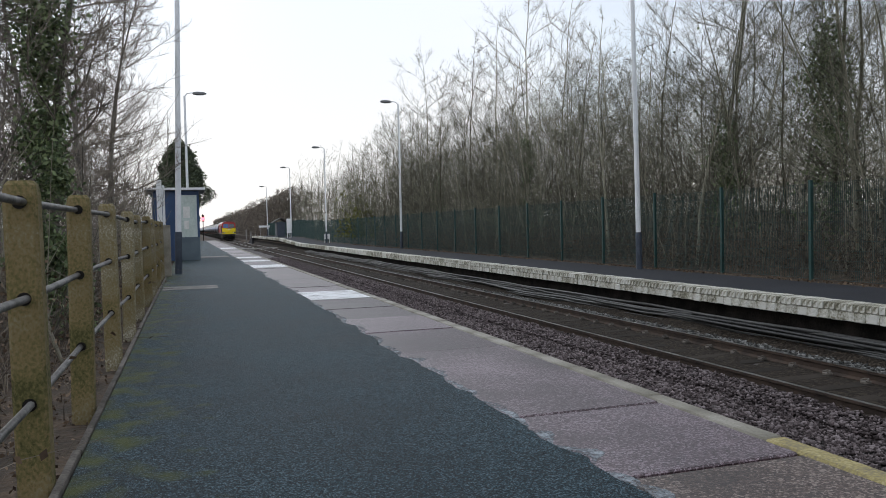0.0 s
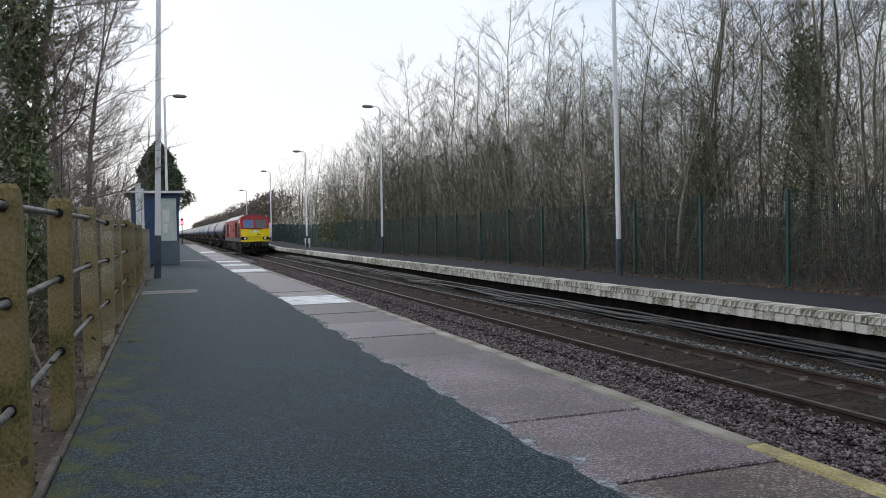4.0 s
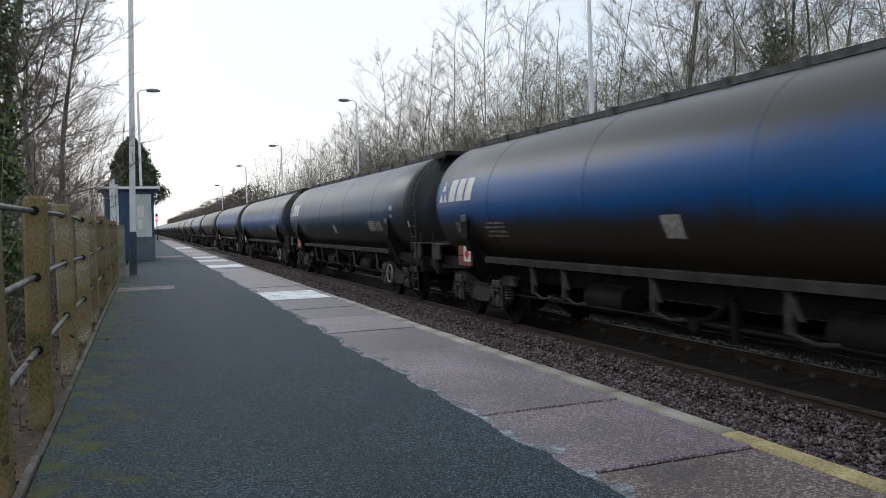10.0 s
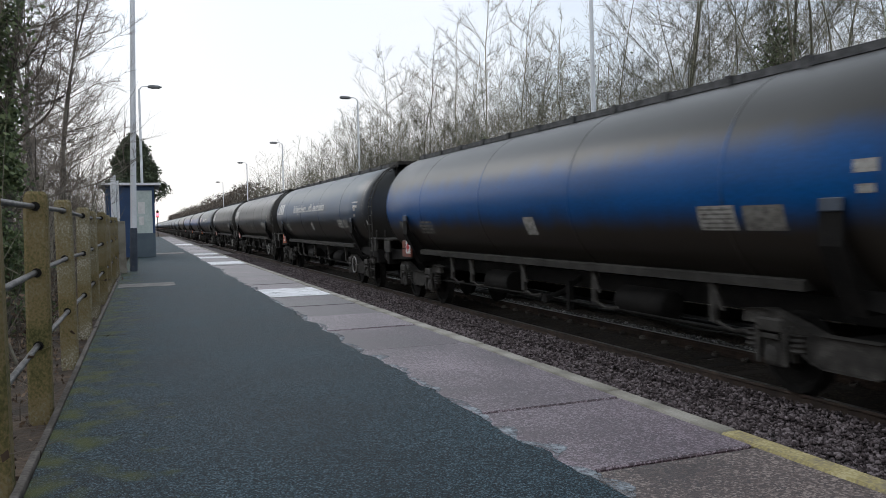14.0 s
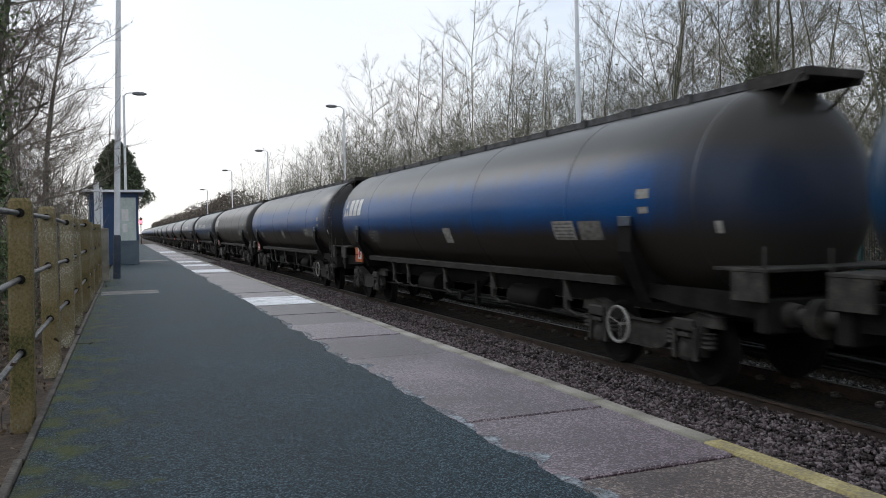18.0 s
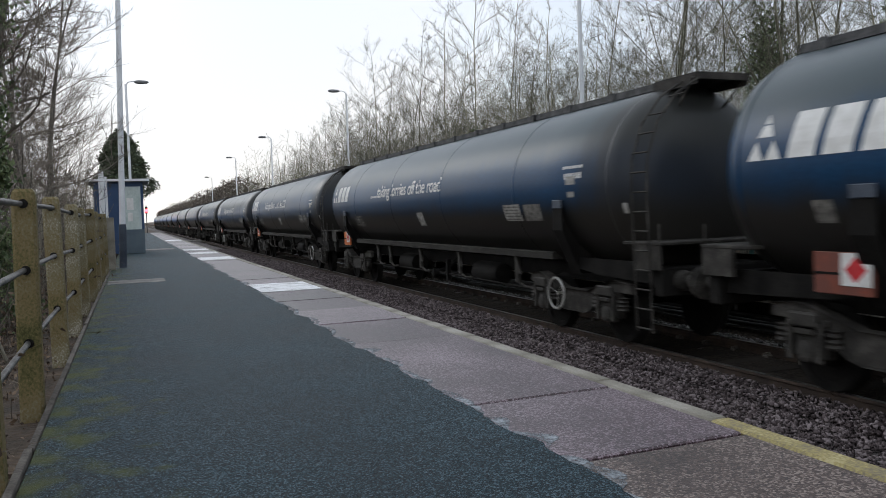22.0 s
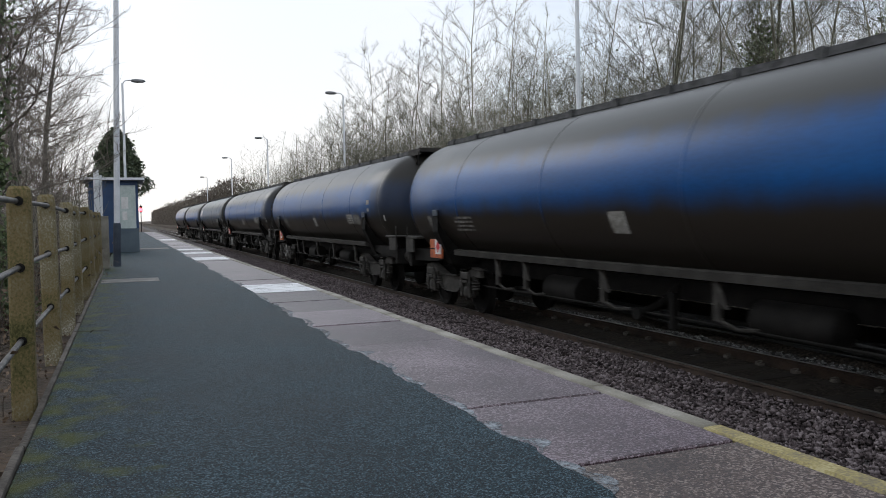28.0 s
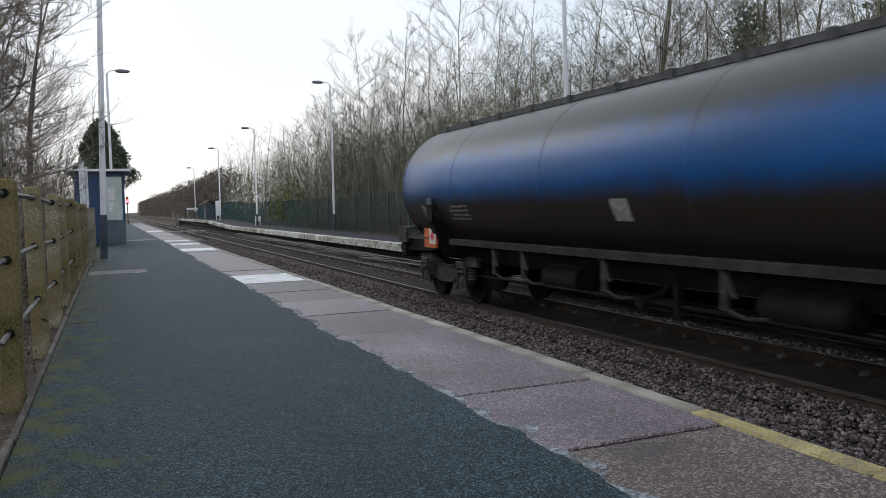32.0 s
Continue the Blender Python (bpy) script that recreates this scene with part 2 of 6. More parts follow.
def add_moss(m):
    """Green moss creeping in over the tarmac from the fence side."""
    t = m.node_tree
    b = t.nodes["Principled BSDF"]
    base = b.inputs["Base Color"].links[0].from_socket
    co, sep, nz, mr, ad, mx = (t.nodes.new(k) for k in ("ShaderNodeTexCoord", "ShaderNodeSeparateXYZ", "ShaderNodeTexNoise", "ShaderNodeMapRange", "ShaderNodeMath", "ShaderNodeMix"))
    t.links.new(co.outputs["Object"], sep.inputs[0])
    nz.inputs["Scale"].default_value, nz.inputs["Detail"].default_value = 4.5, 9
    t.links.new(co.outputs["Object"], nz.inputs["Vector"])
    ad.operation = "MULTIPLY_ADD"
    ad.inputs[1].default_value = -0.36
    t.links.new(sep.outputs["X"], ad.inputs[0])
    t.links.new(nz.outputs["Fac"], ad.inputs[2])
    mr.inputs["From Min"].default_value, mr.inputs["From Max"].default_value, mr.inputs["To Max"].default_value = 0.555, 0.77, 0.8
    t.links.new(ad.outputs[0], mr.inputs[0])
    mx.data_type = "RGBA"
    t.links.new(mr.outputs[0], mx.inputs["Factor"])
    t.links.new(base, mx.inputs["A"])
    mx.inputs["B"].default_value = (0.056, 0.066, 0.003, 1)
    t.links.new(mx.outputs["Result"], b.inputs["Base Color"])


add_moss(M_TARMAC)
M_TARMAC2 = paint("worn_tarmac", [(0.2, (0.012, 0.0125, 0.016)), (0.8, (0.036, 0.037, 0.044))], 0.8, 60, (0.7, 0.9), bump=0.5, depth=0.005, speck=0.25, cells=60, spec=0.3)
M_SLAB = paint("concrete_slab", [(0.18, (0.018, 0.0098, 0.011)), (0.45, (0.048, 0.0265, 0.031)), (0.62, (0.086, 0.053, 0.060)), (0.8, (0.25, 0.195, 0.215))], 1.1, 110, (0.30, 0.50), bump=0.6, depth=0.004, vary=0.34, fw=0.6, cw=1.0, speck=0.55, cells=110)
M_COPING = paint("coping_stone", [(0.2, (0.12, 0.108, 0.080)), (0.5, (0.225, 0.205, 0.165)), (0.8, (0.38, 0.355, 0.31))], 4, 90, (0.7, 0.9), bump=0.5, depth=0.004, vary=0.2)
M_COPING_YELLOW = paint("worn_yellow_coping", [(0.25, (0.12, 0.10, 0.06)), (0.45, (0.20, 0.165, 0.095)), (0.6, (0.29, 0.235, 0.09)), (0.8, (0.42, 0.36, 0.19))], 5, 70, (0.7, 0.9), bump=0.5, depth=0.004, vary=0.2, fw=0.8)
M_SLAB_BROWN = paint("brown_worn_slab", [(0.18, (0.020, 0.012, 0.008)), (0.45, (0.050, 0.030, 0.024)), (0.62, (0.088, 0.058, 0.046)), (0.8, (0.25, 0.20, 0.17))], 1.4, 110, (0.4, 0.6), bump=0.7, depth=0.004, fw=0.7, cw=0.9, speck=0.6, cells=100)
M_WHITE = paint("worn_white_paint", [(0.28, (0.48, 0.46, 0.45)), (0.48, (0.72, 0.71, 0.71)), (0.7, (0.84, 0.84, 0.85))], 5, 60, (0.6, 0.8), bump=0.3, depth=0.003)
M_GHOST = paint("ghost_of_white_paint", [(0.25, (0.07, 0.078, 0.086)), (0.45, (0.16, 0.178, 0.192)), (0.7, (0.31, 0.335, 0.355))], 7, 70, (0.7, 0.9), bump=0.4, depth=0.003, fw=0.9)


def add_wear(m, lo, hi, scale, fine):
    """Worn through in patches, so that the surface below shows."""
    t = m.node_tree
    b = t.nodes["Principled BSDF"]
    co, a, c, s, mr = (t.nodes.new(k) for k in ("ShaderNodeTexCoord", "ShaderNodeTexNoise", "ShaderNodeTexNoise", "ShaderNodeMath", "ShaderNodeMapRange"))
    for n, sc in ((a, scale), (c, fine)):
        n.inputs["Scale"].default_value, n.inputs["Detail"].default_value = sc, 4
        t.links.new(co.outputs["Object"], n.inputs["Vector"])
    s.operation = "ADD"
    t.links.new(a.outputs["Fac"], s.inputs[0])
    t.links.new(c.outputs["Fac"], s.inputs[1])
    mr.inputs["From Min"].default_value, mr.inputs["From Max"].default_value = lo, hi
    t.links.new(s.outputs[0], mr.inputs[0])
    t.links.new(mr.outputs[0], b.inputs["Alpha"])


add_wear(M_GHOST, 0.74, 1.22, 7, 45)
add_wear(M_WHITE, 0.62, 0.9, 4, 40)
M_FARCOPE = paint("weathered_white_coping", [(0.15, (0.07, 0.065, 0.042)), (0.35, (0.24, 0.225, 0.165)), (0.5, (0.46, 0.44, 0.37)), (0.7, (0.66, 0.645, 0.59))], 5.0, 26, (0.7, 0.9), bump=0.6, depth=0.012, fw=0.9, cw=0.9, vary=0.35)
# near-black because the shade under the coping is put into the brick's colour
M_BRICK_DARK = paint("shaded_brick", [(0.3, (0.006, 0.0052, 0.0046)), (0.7, (0.034, 0.028, 0.024))], 3, 30, (0.8, 0.95), bump=0.6, depth=0.01, vary=0.3, spec=0.1)
M_BALLAST = paint("ballast_bed", [(0.25, (0.04, 0.033, 0.031)), (0.5, (0.095, 0.080, 0.077)), (0.75, (0.18, 0.158, 0.152))], 22, 45, (0.8, 0.95), bump=1.0, depth=0.04)
M_STONE_GREY = paint("grey_ballast_stone", [(0.15, (0.03, 0.03, 0.028)), (0.5, (0.10, 0.098, 0.092)), (0.85, (0.27, 0.265, 0.255))], 8, 60, (0.75, 0.95), bump=0.4, depth=0.006, island=0.8, spec=0.25)
M_STONE = paint("ballast_stone", [(0.12, (0.040, 0.030, 0.030)), (0.5, (0.102, 0.079, 0.079)), (0.88, (0.235, 0.195, 0.196))], 8, 60, (0.75, 0.95), bump=0.4, depth=0.006, island=0.9, spec=0.25)
M_RAIL_TOP = paint("polished_rail", two((0.28, 0.27, 0.26), (0.42, 0.41, 0.40)), 3, 40, (0.25, 0.4), 1.0, 0.05)
M_RAIL = paint("rusty_rail", two((0.028, 0.018, 0.013), (0.075, 0.048, 0.034)), 4, 60, (0.8, 0.95), 0.0, 0.4, 0.003)
M_SLEEPER = paint("oily_sleeper", [(0.25, (0.012, 0.0095, 0.007)), (0.7, (0.042, 0.033, 0.026))], 5, 50, (0.8, 0.95), bump=0.5, depth=0.008, vary=0.3, spec=0.2)
# oily brown, with the colour taken darker for the shade under the train
M_OILY = paint("oily_shaded_ballast", [(0.25, (0.010, 0.0078, 0.006)), (0.5, (0.029, 0.0225, 0.017)), (0.78, (0.085, 0.068, 0.052))], 26, 60, (0.8, 0.95), bump=1.0, depth=0.04, spec=0.15, speck=0.3, cells=24)
M_CLIP = paint("rail_clip", two((0.05, 0.042, 0.035), (0.15, 0.13, 0.11)), 10, 60, (0.7, 0.9), 0.1, 0.2, vary=0.4)
M_CABLE = paint("dirty_cable", two((0.007, 0.007, 0.0075), (0.06, 0.059, 0.058)), 4, 40, (0.4, 0.7), 0.0, 0.2, vary=0.8, spec=0.5)
M_POST = paint("mossy_concrete_post", [(0.2, (0.055, 0.053, 0.018)), (0.34, (0.115, 0.102, 0.040)), (0.46, (0.175, 0.130, 0.062)), (0.56, (0.180, 0.150, 0.082)), (0.68, (0.24, 0.212, 0.145)), (0.86, (0.52, 0.49, 0.42))], 4.2, 70, (0.85, 0.98), bump=0.8, depth=0.008, vary=0.2, stretch=(1, 1, 0.8), fw=0.55, cw=0.9, speck=0.12, cells=120, spec=0.25)
M_PIPE = paint("galvanised_tube", two((0.04, 0.036, 0.032), (0.20, 0.19, 0.18)), 7, 50, (0.4, 0.65), 0.3, 0.2, 0.002)
M_EDGING = paint("edging_board", two((0.12, 0.11, 0.10), (0.3, 0.28, 0.26)), 4, 60, (0.75, 0.95), bump=0.4, depth=0.005, vary=0.2)
M_BOARD = paint("weathered_board", two((0.05, 0.043, 0.036), (0.15, 0.132, 0.115)), 4, 60, (0.8, 0.95), bump=0.4, depth=0.005, vary=0.2, spec=0.25)
M_SOIL = paint("leafy_soil", [(0.25, (0.025, 0.019, 0.013)), (0.5, (0.065, 0.045, 0.03)), (0.75, (0.14, 0.095, 0.06))], 3, 30, (0.9, 1.0), bump=0.8, depth=0.05)
M_POLE = paint("pale_galvanised_pole", two((0.68, 0.70, 0.73), (0.82, 0.83, 0.85)), 2, 30, (0.45, 0.6), 0.1, 0.05)
M_POLE_BASE = paint("navy_pole_base", two((0.03, 0.04, 0.06), (0.06, 0.075, 0.10)), 4, 40, (0.5, 0.7), 0.0, 0.1)
M_LAMPHEAD = paint("grey_lamp_head", two((0.12, 0.125, 0.13), (0.22, 0.225, 0.23)), 6, 40, (0.5, 0.7))
M_SHELTER_GREY = paint("blue_grey_panel", two((0.07, 0.10, 0.125), (0.11, 0.145, 0.17)), 2, 40, (0.35, 0.5), 0.0, 0.05)
# opaque pale colour stands in for light through the pane and its reflections
M_SHELTER_GLASS = paint("pale_lit_glazing", two((0.42, 0.50, 0.47), (0.58, 0.64, 0.61)), 2.5, 20, (0.15, 0.3), 0.0, 0.02)
M_NAVY = paint("navy_painted_steel", two((0.014, 0.045, 0.115), (0.026, 0.066, 0.15)), 2, 40, (0.45, 0.6), 0.0, 0.05)
M_WHITEPLAIN = paint("white_panel", two((0.74, 0.75, 0.76), (0.82, 0.82, 0.83)), 3, 40, (0.5, 0.6), 0.0, 0.03)
M_GREENFENCE = paint("green_fence_steel", two((0.010, 0.042, 0.039), (0.018, 0.064, 0.060)), 4, 40, (0.4, 0.6))
M_BARK = paint("tree_bark", [(0.25, (0.07, 0.064, 0.043)), (0.5, (0.165, 0.154, 0.108)), (0.75, (0.34, 0.325, 0.25))], 4, 40, (0.85, 1.0), bump=0.5, depth=0.01, vary=0.5, stretch=(1, 1, 0.4))
M_TWIG = paint("tree_twigs", two((0.082, 0.078, 0.056), (0.215, 0.205, 0.148)), 0.5, 10, (0.85, 1.0), bump=0.0, vary=0.5)
M_BARK_DARK = paint("dark_bark", two((0.075, 0.066, 0.055), (0.21, 0.19, 0.16)), 4, 40, (0.85, 1.0), bump=0.5, depth=0.01, stretch=(1, 1, 0.4))
M_TWIG_DARK = paint("dark_twigs", two((0.085, 0.070, 0.060), (0.215, 0.18, 0.15)), 0.5, 10, (0.85, 1.0), bump=0.0, vary=0.4)
M_WHIP = paint("sapling_stem", two((0.080, 0.073, 0.056), (0.24, 0.218, 0.165)), 0.5, 10, (0.85, 1.0), bump=0.0, island=0.6)
M_LEAF_BUSH = paint("yellow_green_leaf", two((0.07, 0.075, 0.012), (0.16, 0.16, 0.03)), 3, 20, (0.6, 0.8), bump=0.0, island=0.5)
M_LEAF_IVY = paint("ivy_leaf", two((0.055, 0.085, 0.033), (0.18, 0.225, 0.10)), 3, 20, (0.5, 0.75), bump=0.0, island=0.5)
M_LEAF_CON = paint("conifer_leaf", two((0.034, 0.048, 0.026), (0.105, 0.13, 0.07)), 2, 20, (0.7, 0.9), bump=0.0, island=0.5)
M_LEAF_DEAD = paint("dead_leaf", [(0.2, (0.045, 0.028, 0.019)), (0.5, (0.11, 0.072, 0.045)), (0.8, (0.22, 0.155, 0.105))], 2, 20, (0.8, 0.95), bump=0.0, island=0.7)
M_BRAMBLE = paint("bramble_stem", two((0.075, 0.060, 0.048), (0.20, 0.165, 0.13)), 1, 10, (0.85, 1.0), bump=0.0, island=0.5)
M_BLACK = paint("black_underframe", two((0.006, 0.0055, 0.005), (0.018, 0.0165, 0.015)), 3, 40, (0.7, 0.9), 0.0, 0.3, 0.004, spec=0.12)
M_GRIME = paint("grimy_running_gear", [(0.3, (0.014, 0.0125, 0.011)), (0.55, (0.045, 0.041, 0.036)), (0.8, (0.11, 0.10, 0.09))], 5, 50, (0.6, 0.85), 0.0, 0.4, 0.004, spec=0.25)
M_WALK = paint("dusty_walkway_steel", two((0.035, 0.035, 0.036), (0.10, 0.10, 0.10)), 6, 40, (0.6, 0.8), 0.0, 0.3, spec=0.3)
M_STEELRIM = paint("worn_wheel_rim", two((0.22, 0.21, 0.19), (0.40, 0.385, 0.36)), 4, 40, (0.5, 0.7), 0.2, 0.1)
M_SILL = paint("dusty_sill", two((0.018, 0.0165, 0.0145), (0.05, 0.046, 0.041)), 3, 40, (0.6, 0.8), 0.0, 0.2, spec=0.2)
M_RED = paint("red_loco_paint", [(0.25, (0.24, 0.010, 0.009)), (0.45, (0.35, 0.009, 0.008)), (0.7, (0.44, 0.018, 0.014))], 1.6, 30, (0.36, 0.52), 0.0, 0.03, spec=0.28, stretch=(1, 1, 0.4))


def add_soot(m, z0, z1):
    """Exhaust soot over the cab's crown, in an uneven patch."""
    t = m.node_tree
    b = t.nodes["Principled BSDF"]
    base = b.inputs["Base Color"].links[0].from_socket
    co, sep, nz, ad, mr, mx = (t.nodes.new(k) for k in ("ShaderNodeTexCoord", "ShaderNodeSeparateXYZ", "ShaderNodeTexNoise", "ShaderNodeMath", "ShaderNodeMapRange", "ShaderNodeMix"))
    nz.inputs["Scale"].default_value, nz.inputs["Detail"].default_value = 2.4, 5
    t.links.new(co.outputs["Object"], sep.inputs[0])
    t.links.new(co.outputs["Object"], nz.inputs["Vector"])
    ad.operation = "MULTIPLY_ADD"
    ad.inputs[1].default_value = 0.6
    t.links.new(nz.outputs["Fac"], ad.inputs[0])
    t.links.new(sep.outputs["Z"], ad.inputs[2])
    mr.inputs["From Min"].default_value, mr.inputs["From Max"].default_value, mr.inputs["To Max"].default_value = z0 + 0.3, z1 + 0.3, 0.8
    t.links.new(ad.outputs[0], mr.inputs[0])
    mx.data_type = "RGBA"
    t.links.new(mr.outputs[0], mx.inputs["Factor"])
    t.links.new(base, mx.inputs["A"])
    mx.inputs["B"].default_value = (0.045, 0.028, 0.026, 1)
    t.links.new(mx.outputs["Result"], b.inputs["Base Color"])


M_CABRED = paint("sooty_red_cab_paint", [(0.25, (0.24, 0.010, 0.009)), (0.45, (0.35, 0.009, 0.008)), (0.7, (0.44, 0.018, 0.014))], 1.6, 30, (0.36, 0.52), 0.0, 0.03, spec=0.28, stretch=(1, 1, 0.4))
add_soot(M_CABRED, 3.30, 3.85)
M_YELLOW = paint("yellow_warning_panel", [(0.2, (0.62, 0.44, 0.004)), (0.4, (0.86, 0.65, 0.0)), (0.7, (0.92, 0.72, 0.002))], 1.8, 30, (0.4, 0.55), 0.0, 0.03)
M_LOCOGREY = paint("dark_grey_band", two((0.07, 0.075, 0.08), (0.11, 0.115, 0.12)), 2, 40, (0.5, 0.65), 0.0, 0.05)
M_ROOF = paint("silver_grey_roof", two((0.24, 0.26, 0.28), (0.50, 0.52, 0.54)), 1.8, 30, (0.25, 0.45), 0.45, 0.05)
M_SOOT = paint("sooty_roof", two((0.02, 0.019, 0.018), (0.06, 0.056, 0.05)), 2, 30, (0.7, 0.9), 0.0, 0.2)
M_GRILLE = paint("dark_grille", two((0.008, 0.008, 0.009), (0.018, 0.018, 0.018)), 6, 50, (0.6, 0.8), 0.0, 0.2, spec=0.15)
M_CREAM = paint("off_white_marking", two((0.6, 0.59, 0.56), (0.75, 0.74, 0.72)), 6, 40, (0.5, 0.7), 0.0, 0.05)
M_PANEL = paint("dirty_data_panel", two((0.18, 0.17, 0.15), (0.38, 0.365, 0.34)), 12, 60, (0.6, 0.8), 0.0, 0.05)
M_PANELDIM = paint("grimy_data_panel", two((0.07, 0.065, 0.058), (0.2, 0.19, 0.17)), 12, 60, (0.6, 0.8), 0.0, 0.05)
M_DIAMOND = paint("red_hazard_diamond", two((0.45, 0.015, 0.02), (0.6, 0.03, 0.035)), 8, 40, (0.5, 0.7), 0.0, 0.05)
M_ORANGE = paint("orange_red_board", [(0.2, (0.15, 0.045, 0.030)), (0.45, (0.26, 0.055, 0.026)), (0.85, (0.62, 0.14, 0.02))], 8, 40, (0.5, 0.7), 0.0, 0.05, vary=0.75)


def glass(name, colour, rough=0.03):
    m = bpy.data.materials.new(name)
    m.use_nodes = True
    b = m.node_tree.nodes["Principled BSDF"]
    b.inputs["Base Color"].default_value = (*colour, 1)
    b.inputs["Roughness"].default_value = rough
    b.inputs["Specular IOR Level"].default_value = 0.9
    return m


def glow(name, colour, strength):
    m = bpy.data.materials.new(name)
    m.use_nodes = True
    b = m.node_tree.nodes["Principled BSDF"]
    b.inputs["Base Color"].default_value = (*colour, 1)
    b.inputs["Emission Color"].default_value = (*colour, 1)
    b.inputs["Emission Strength"].default_value = strength
    return m


M_CABGLASS = glass("dark_cab_glass", (0.02, 0.025, 0.03))
# the blue base colour stands in for sky mirrored in the glass
M_SCREEN = glass("windscreen_with_painted_sky", (0.025, 0.07, 0.20))
M_SIDEGLASS = glass("dull_side_glass", (0.012, 0.012, 0.012), 0.15)
M_SIDEGLASS.node_tree.nodes["Principled BSDF"].inputs["Specular IOR Level"].default_value = 0.14
M_LIGHT = glow("lit_headlight", (0.55, 0.52, 0.47), 0.3)
M_SIGNALRED = glow("red_signal_light", (1.0, 0.06, 0.08), 8.0)


def tank_paint(name, top, band, low, lo, hi):
    """A tank's grimy paint: dust and painted sky sheen on the crown, the washed colour along the flank, oil, soot and
    painted shade below.
    """
    m = paint(name, two(band, tuple(min(1, c * 1.45) for c in band)), 0.7, 25, (0.26, 0.40), 0.0, 0.04, 0.003, stretch=(1, 0.35, 1), spec=0.15)
    t = m.node_tree
    b = t.nodes["Principled BSDF"]
    b.inputs["Coat Weight"].default_value, b.inputs["Coat Roughness"].default_value = 0.12, 0.3
    base = b.inputs["Base Color"].links[0].from_socket
    co = t.nodes.new("ShaderNodeTexCoord")
    sep = t.nodes.new("ShaderNodeSeparateXYZ")
    t.links.new(co.outputs["Object"], sep.inputs[0])
    nz = t.nodes.new("ShaderNodeTexNoise")
    nz.inputs["Scale"].default_value, nz.inputs["Detail"].default_value = 0.9, 6
    st = t.nodes.new("ShaderNodeMapping")           # run-down streaks
    st.inputs["Scale"].default_value = (1.0, 2.2, 0.45)
    t.links.new(co.outputs["Object"], st.inputs[0])
    t.links.new(st.outputs[0], nz.inputs["Vector"])
    oi = t.nodes.new("ShaderNodeObjectInfo")
    sh = t.nodes.new("ShaderNodeMath")
    sh.operation = "MULTIPLY_ADD"
    sh.inputs[1].default_value = 0.3
    t.links.new(nz.outputs["Fac"], sh.inputs[0])
    t.links.new(sep.outputs["Z"], sh.inputs[2])
    rn = t.nodes.new("ShaderNodeMath")
    rn.operation = "MULTIPLY_ADD"
    rn.inputs[1].default_value = 0.25
    t.links.new(oi.outputs["Random"], rn.inputs[0])
    t.links.new(sh.outputs[0], rn.inputs[2])
    for colour, a, c in ((top, hi[0], hi[1]), (low, lo[1], lo[0])):
        mr = t.nodes.new("ShaderNodeMapRange")
        mr.interpolation_type = "SMOOTHSTEP"
        mr.inputs["From Min"].default_value, mr.inputs["From Max"].default_value = a + 0.27, c + 0.27
        t.links.new(rn.outputs[0], mr.inputs[0])
        mx = t.nodes.new("ShaderNodeMix")
        mx.data_type = "RGBA"
        t.links.new(mr.outputs[0], mx.inputs["Factor"])
        t.links.new(base, mx.inputs["A"])
        mx.inputs["B"].default_value = (*colour, 1)
        base = mx.outputs["Result"]
    ey = t.nodes.new("ShaderNodeMath")              # darker grey-brown over the leading end
    ey.operation = "MULTIPLY_ADD"
    ey.inputs[1].default_value = 1.4
    t.links.new(nz.outputs["Fac"], ey.inputs[0])
    t.links.new(sep.outputs["Y"], ey.inputs[2])
    er = t.nodes.new("ShaderNodeMapRange")
    er.inputs["From Min"].default_value, er.inputs["From Max"].default_value, er.inputs["To Min"].default_value, er.inputs["To Max"].default_value = 2.2, 3.3, 0.8, 0.0
    t.links.new(ey.outputs[0], er.inputs[0])
    ex = t.nodes.new("ShaderNodeMix")
    ex.data_type = "RGBA"
    t.links.new(er.outputs[0], ex.inputs["Factor"])
    t.links.new(base, ex.inputs["A"])
    ex.inputs["B"].default_value = (0.035, 0.032, 0.028, 1)
    t.links.new(ex.outputs["Result"], b.inputs["Base Color"])
    return m


# z in these is the height over the rails
M_TANK_BLUE = tank_paint("grimy_blue_tank", (0.047, 0.046, 0.043), (0.0, 0.054, 0.185), (0.030, 0.0250, 0.0205), (1.95, 2.45), (2.78, 3.25))
M_TANK_NAVY = tank_paint("navy_tank", (0.047, 0.064, 0.072), (0.004, 0.034, 0.084), (0.024, 0.0225, 0.0205), (1.9, 2.45), (2.7, 3.2))
M_TANK_BLACK = tank_paint("soot_black_tank", (0.064, 0.060, 0.055), (0.030, 0.037, 0.045), (0.030, 0.0265, 0.0225), (1.9, 2.4), (2.6, 3.2))

# ---- the place ----
XC, ZR = 7.85, -1.04           # middle of the track, top of the rails
EDGE, FAR = 2.69, 9.52         # the platforms' edges
ZF = -0.31                     # the far platform's surface
END = 86.0                     # the near platform's end


def ground_height(x, y):
    if x < -0.52:
        return -0.09 - 0.05 * min(1.0, max(0.0, -x - 0.7)) + 0.02 * noise.noise((x * 3, y * 3, 1)) + max(0.0, -x - 4) * 0.03
    if x < 2.6:
        return -0.4 if -8 < y < END else -1.3
    if x < 9.87:
        return -1.27
    if x < 12.0:
        return -0.5 if y < 128 else -1.1
    if x < 13.5:
        return ZF - 0.02 + (x - 12) * 0.08
    return ZF + 0.1 + min(2.0, (x - 13.5) * 0.06) + 0.12 * noise.noise((x * 0.4, y * 0.4, 0))


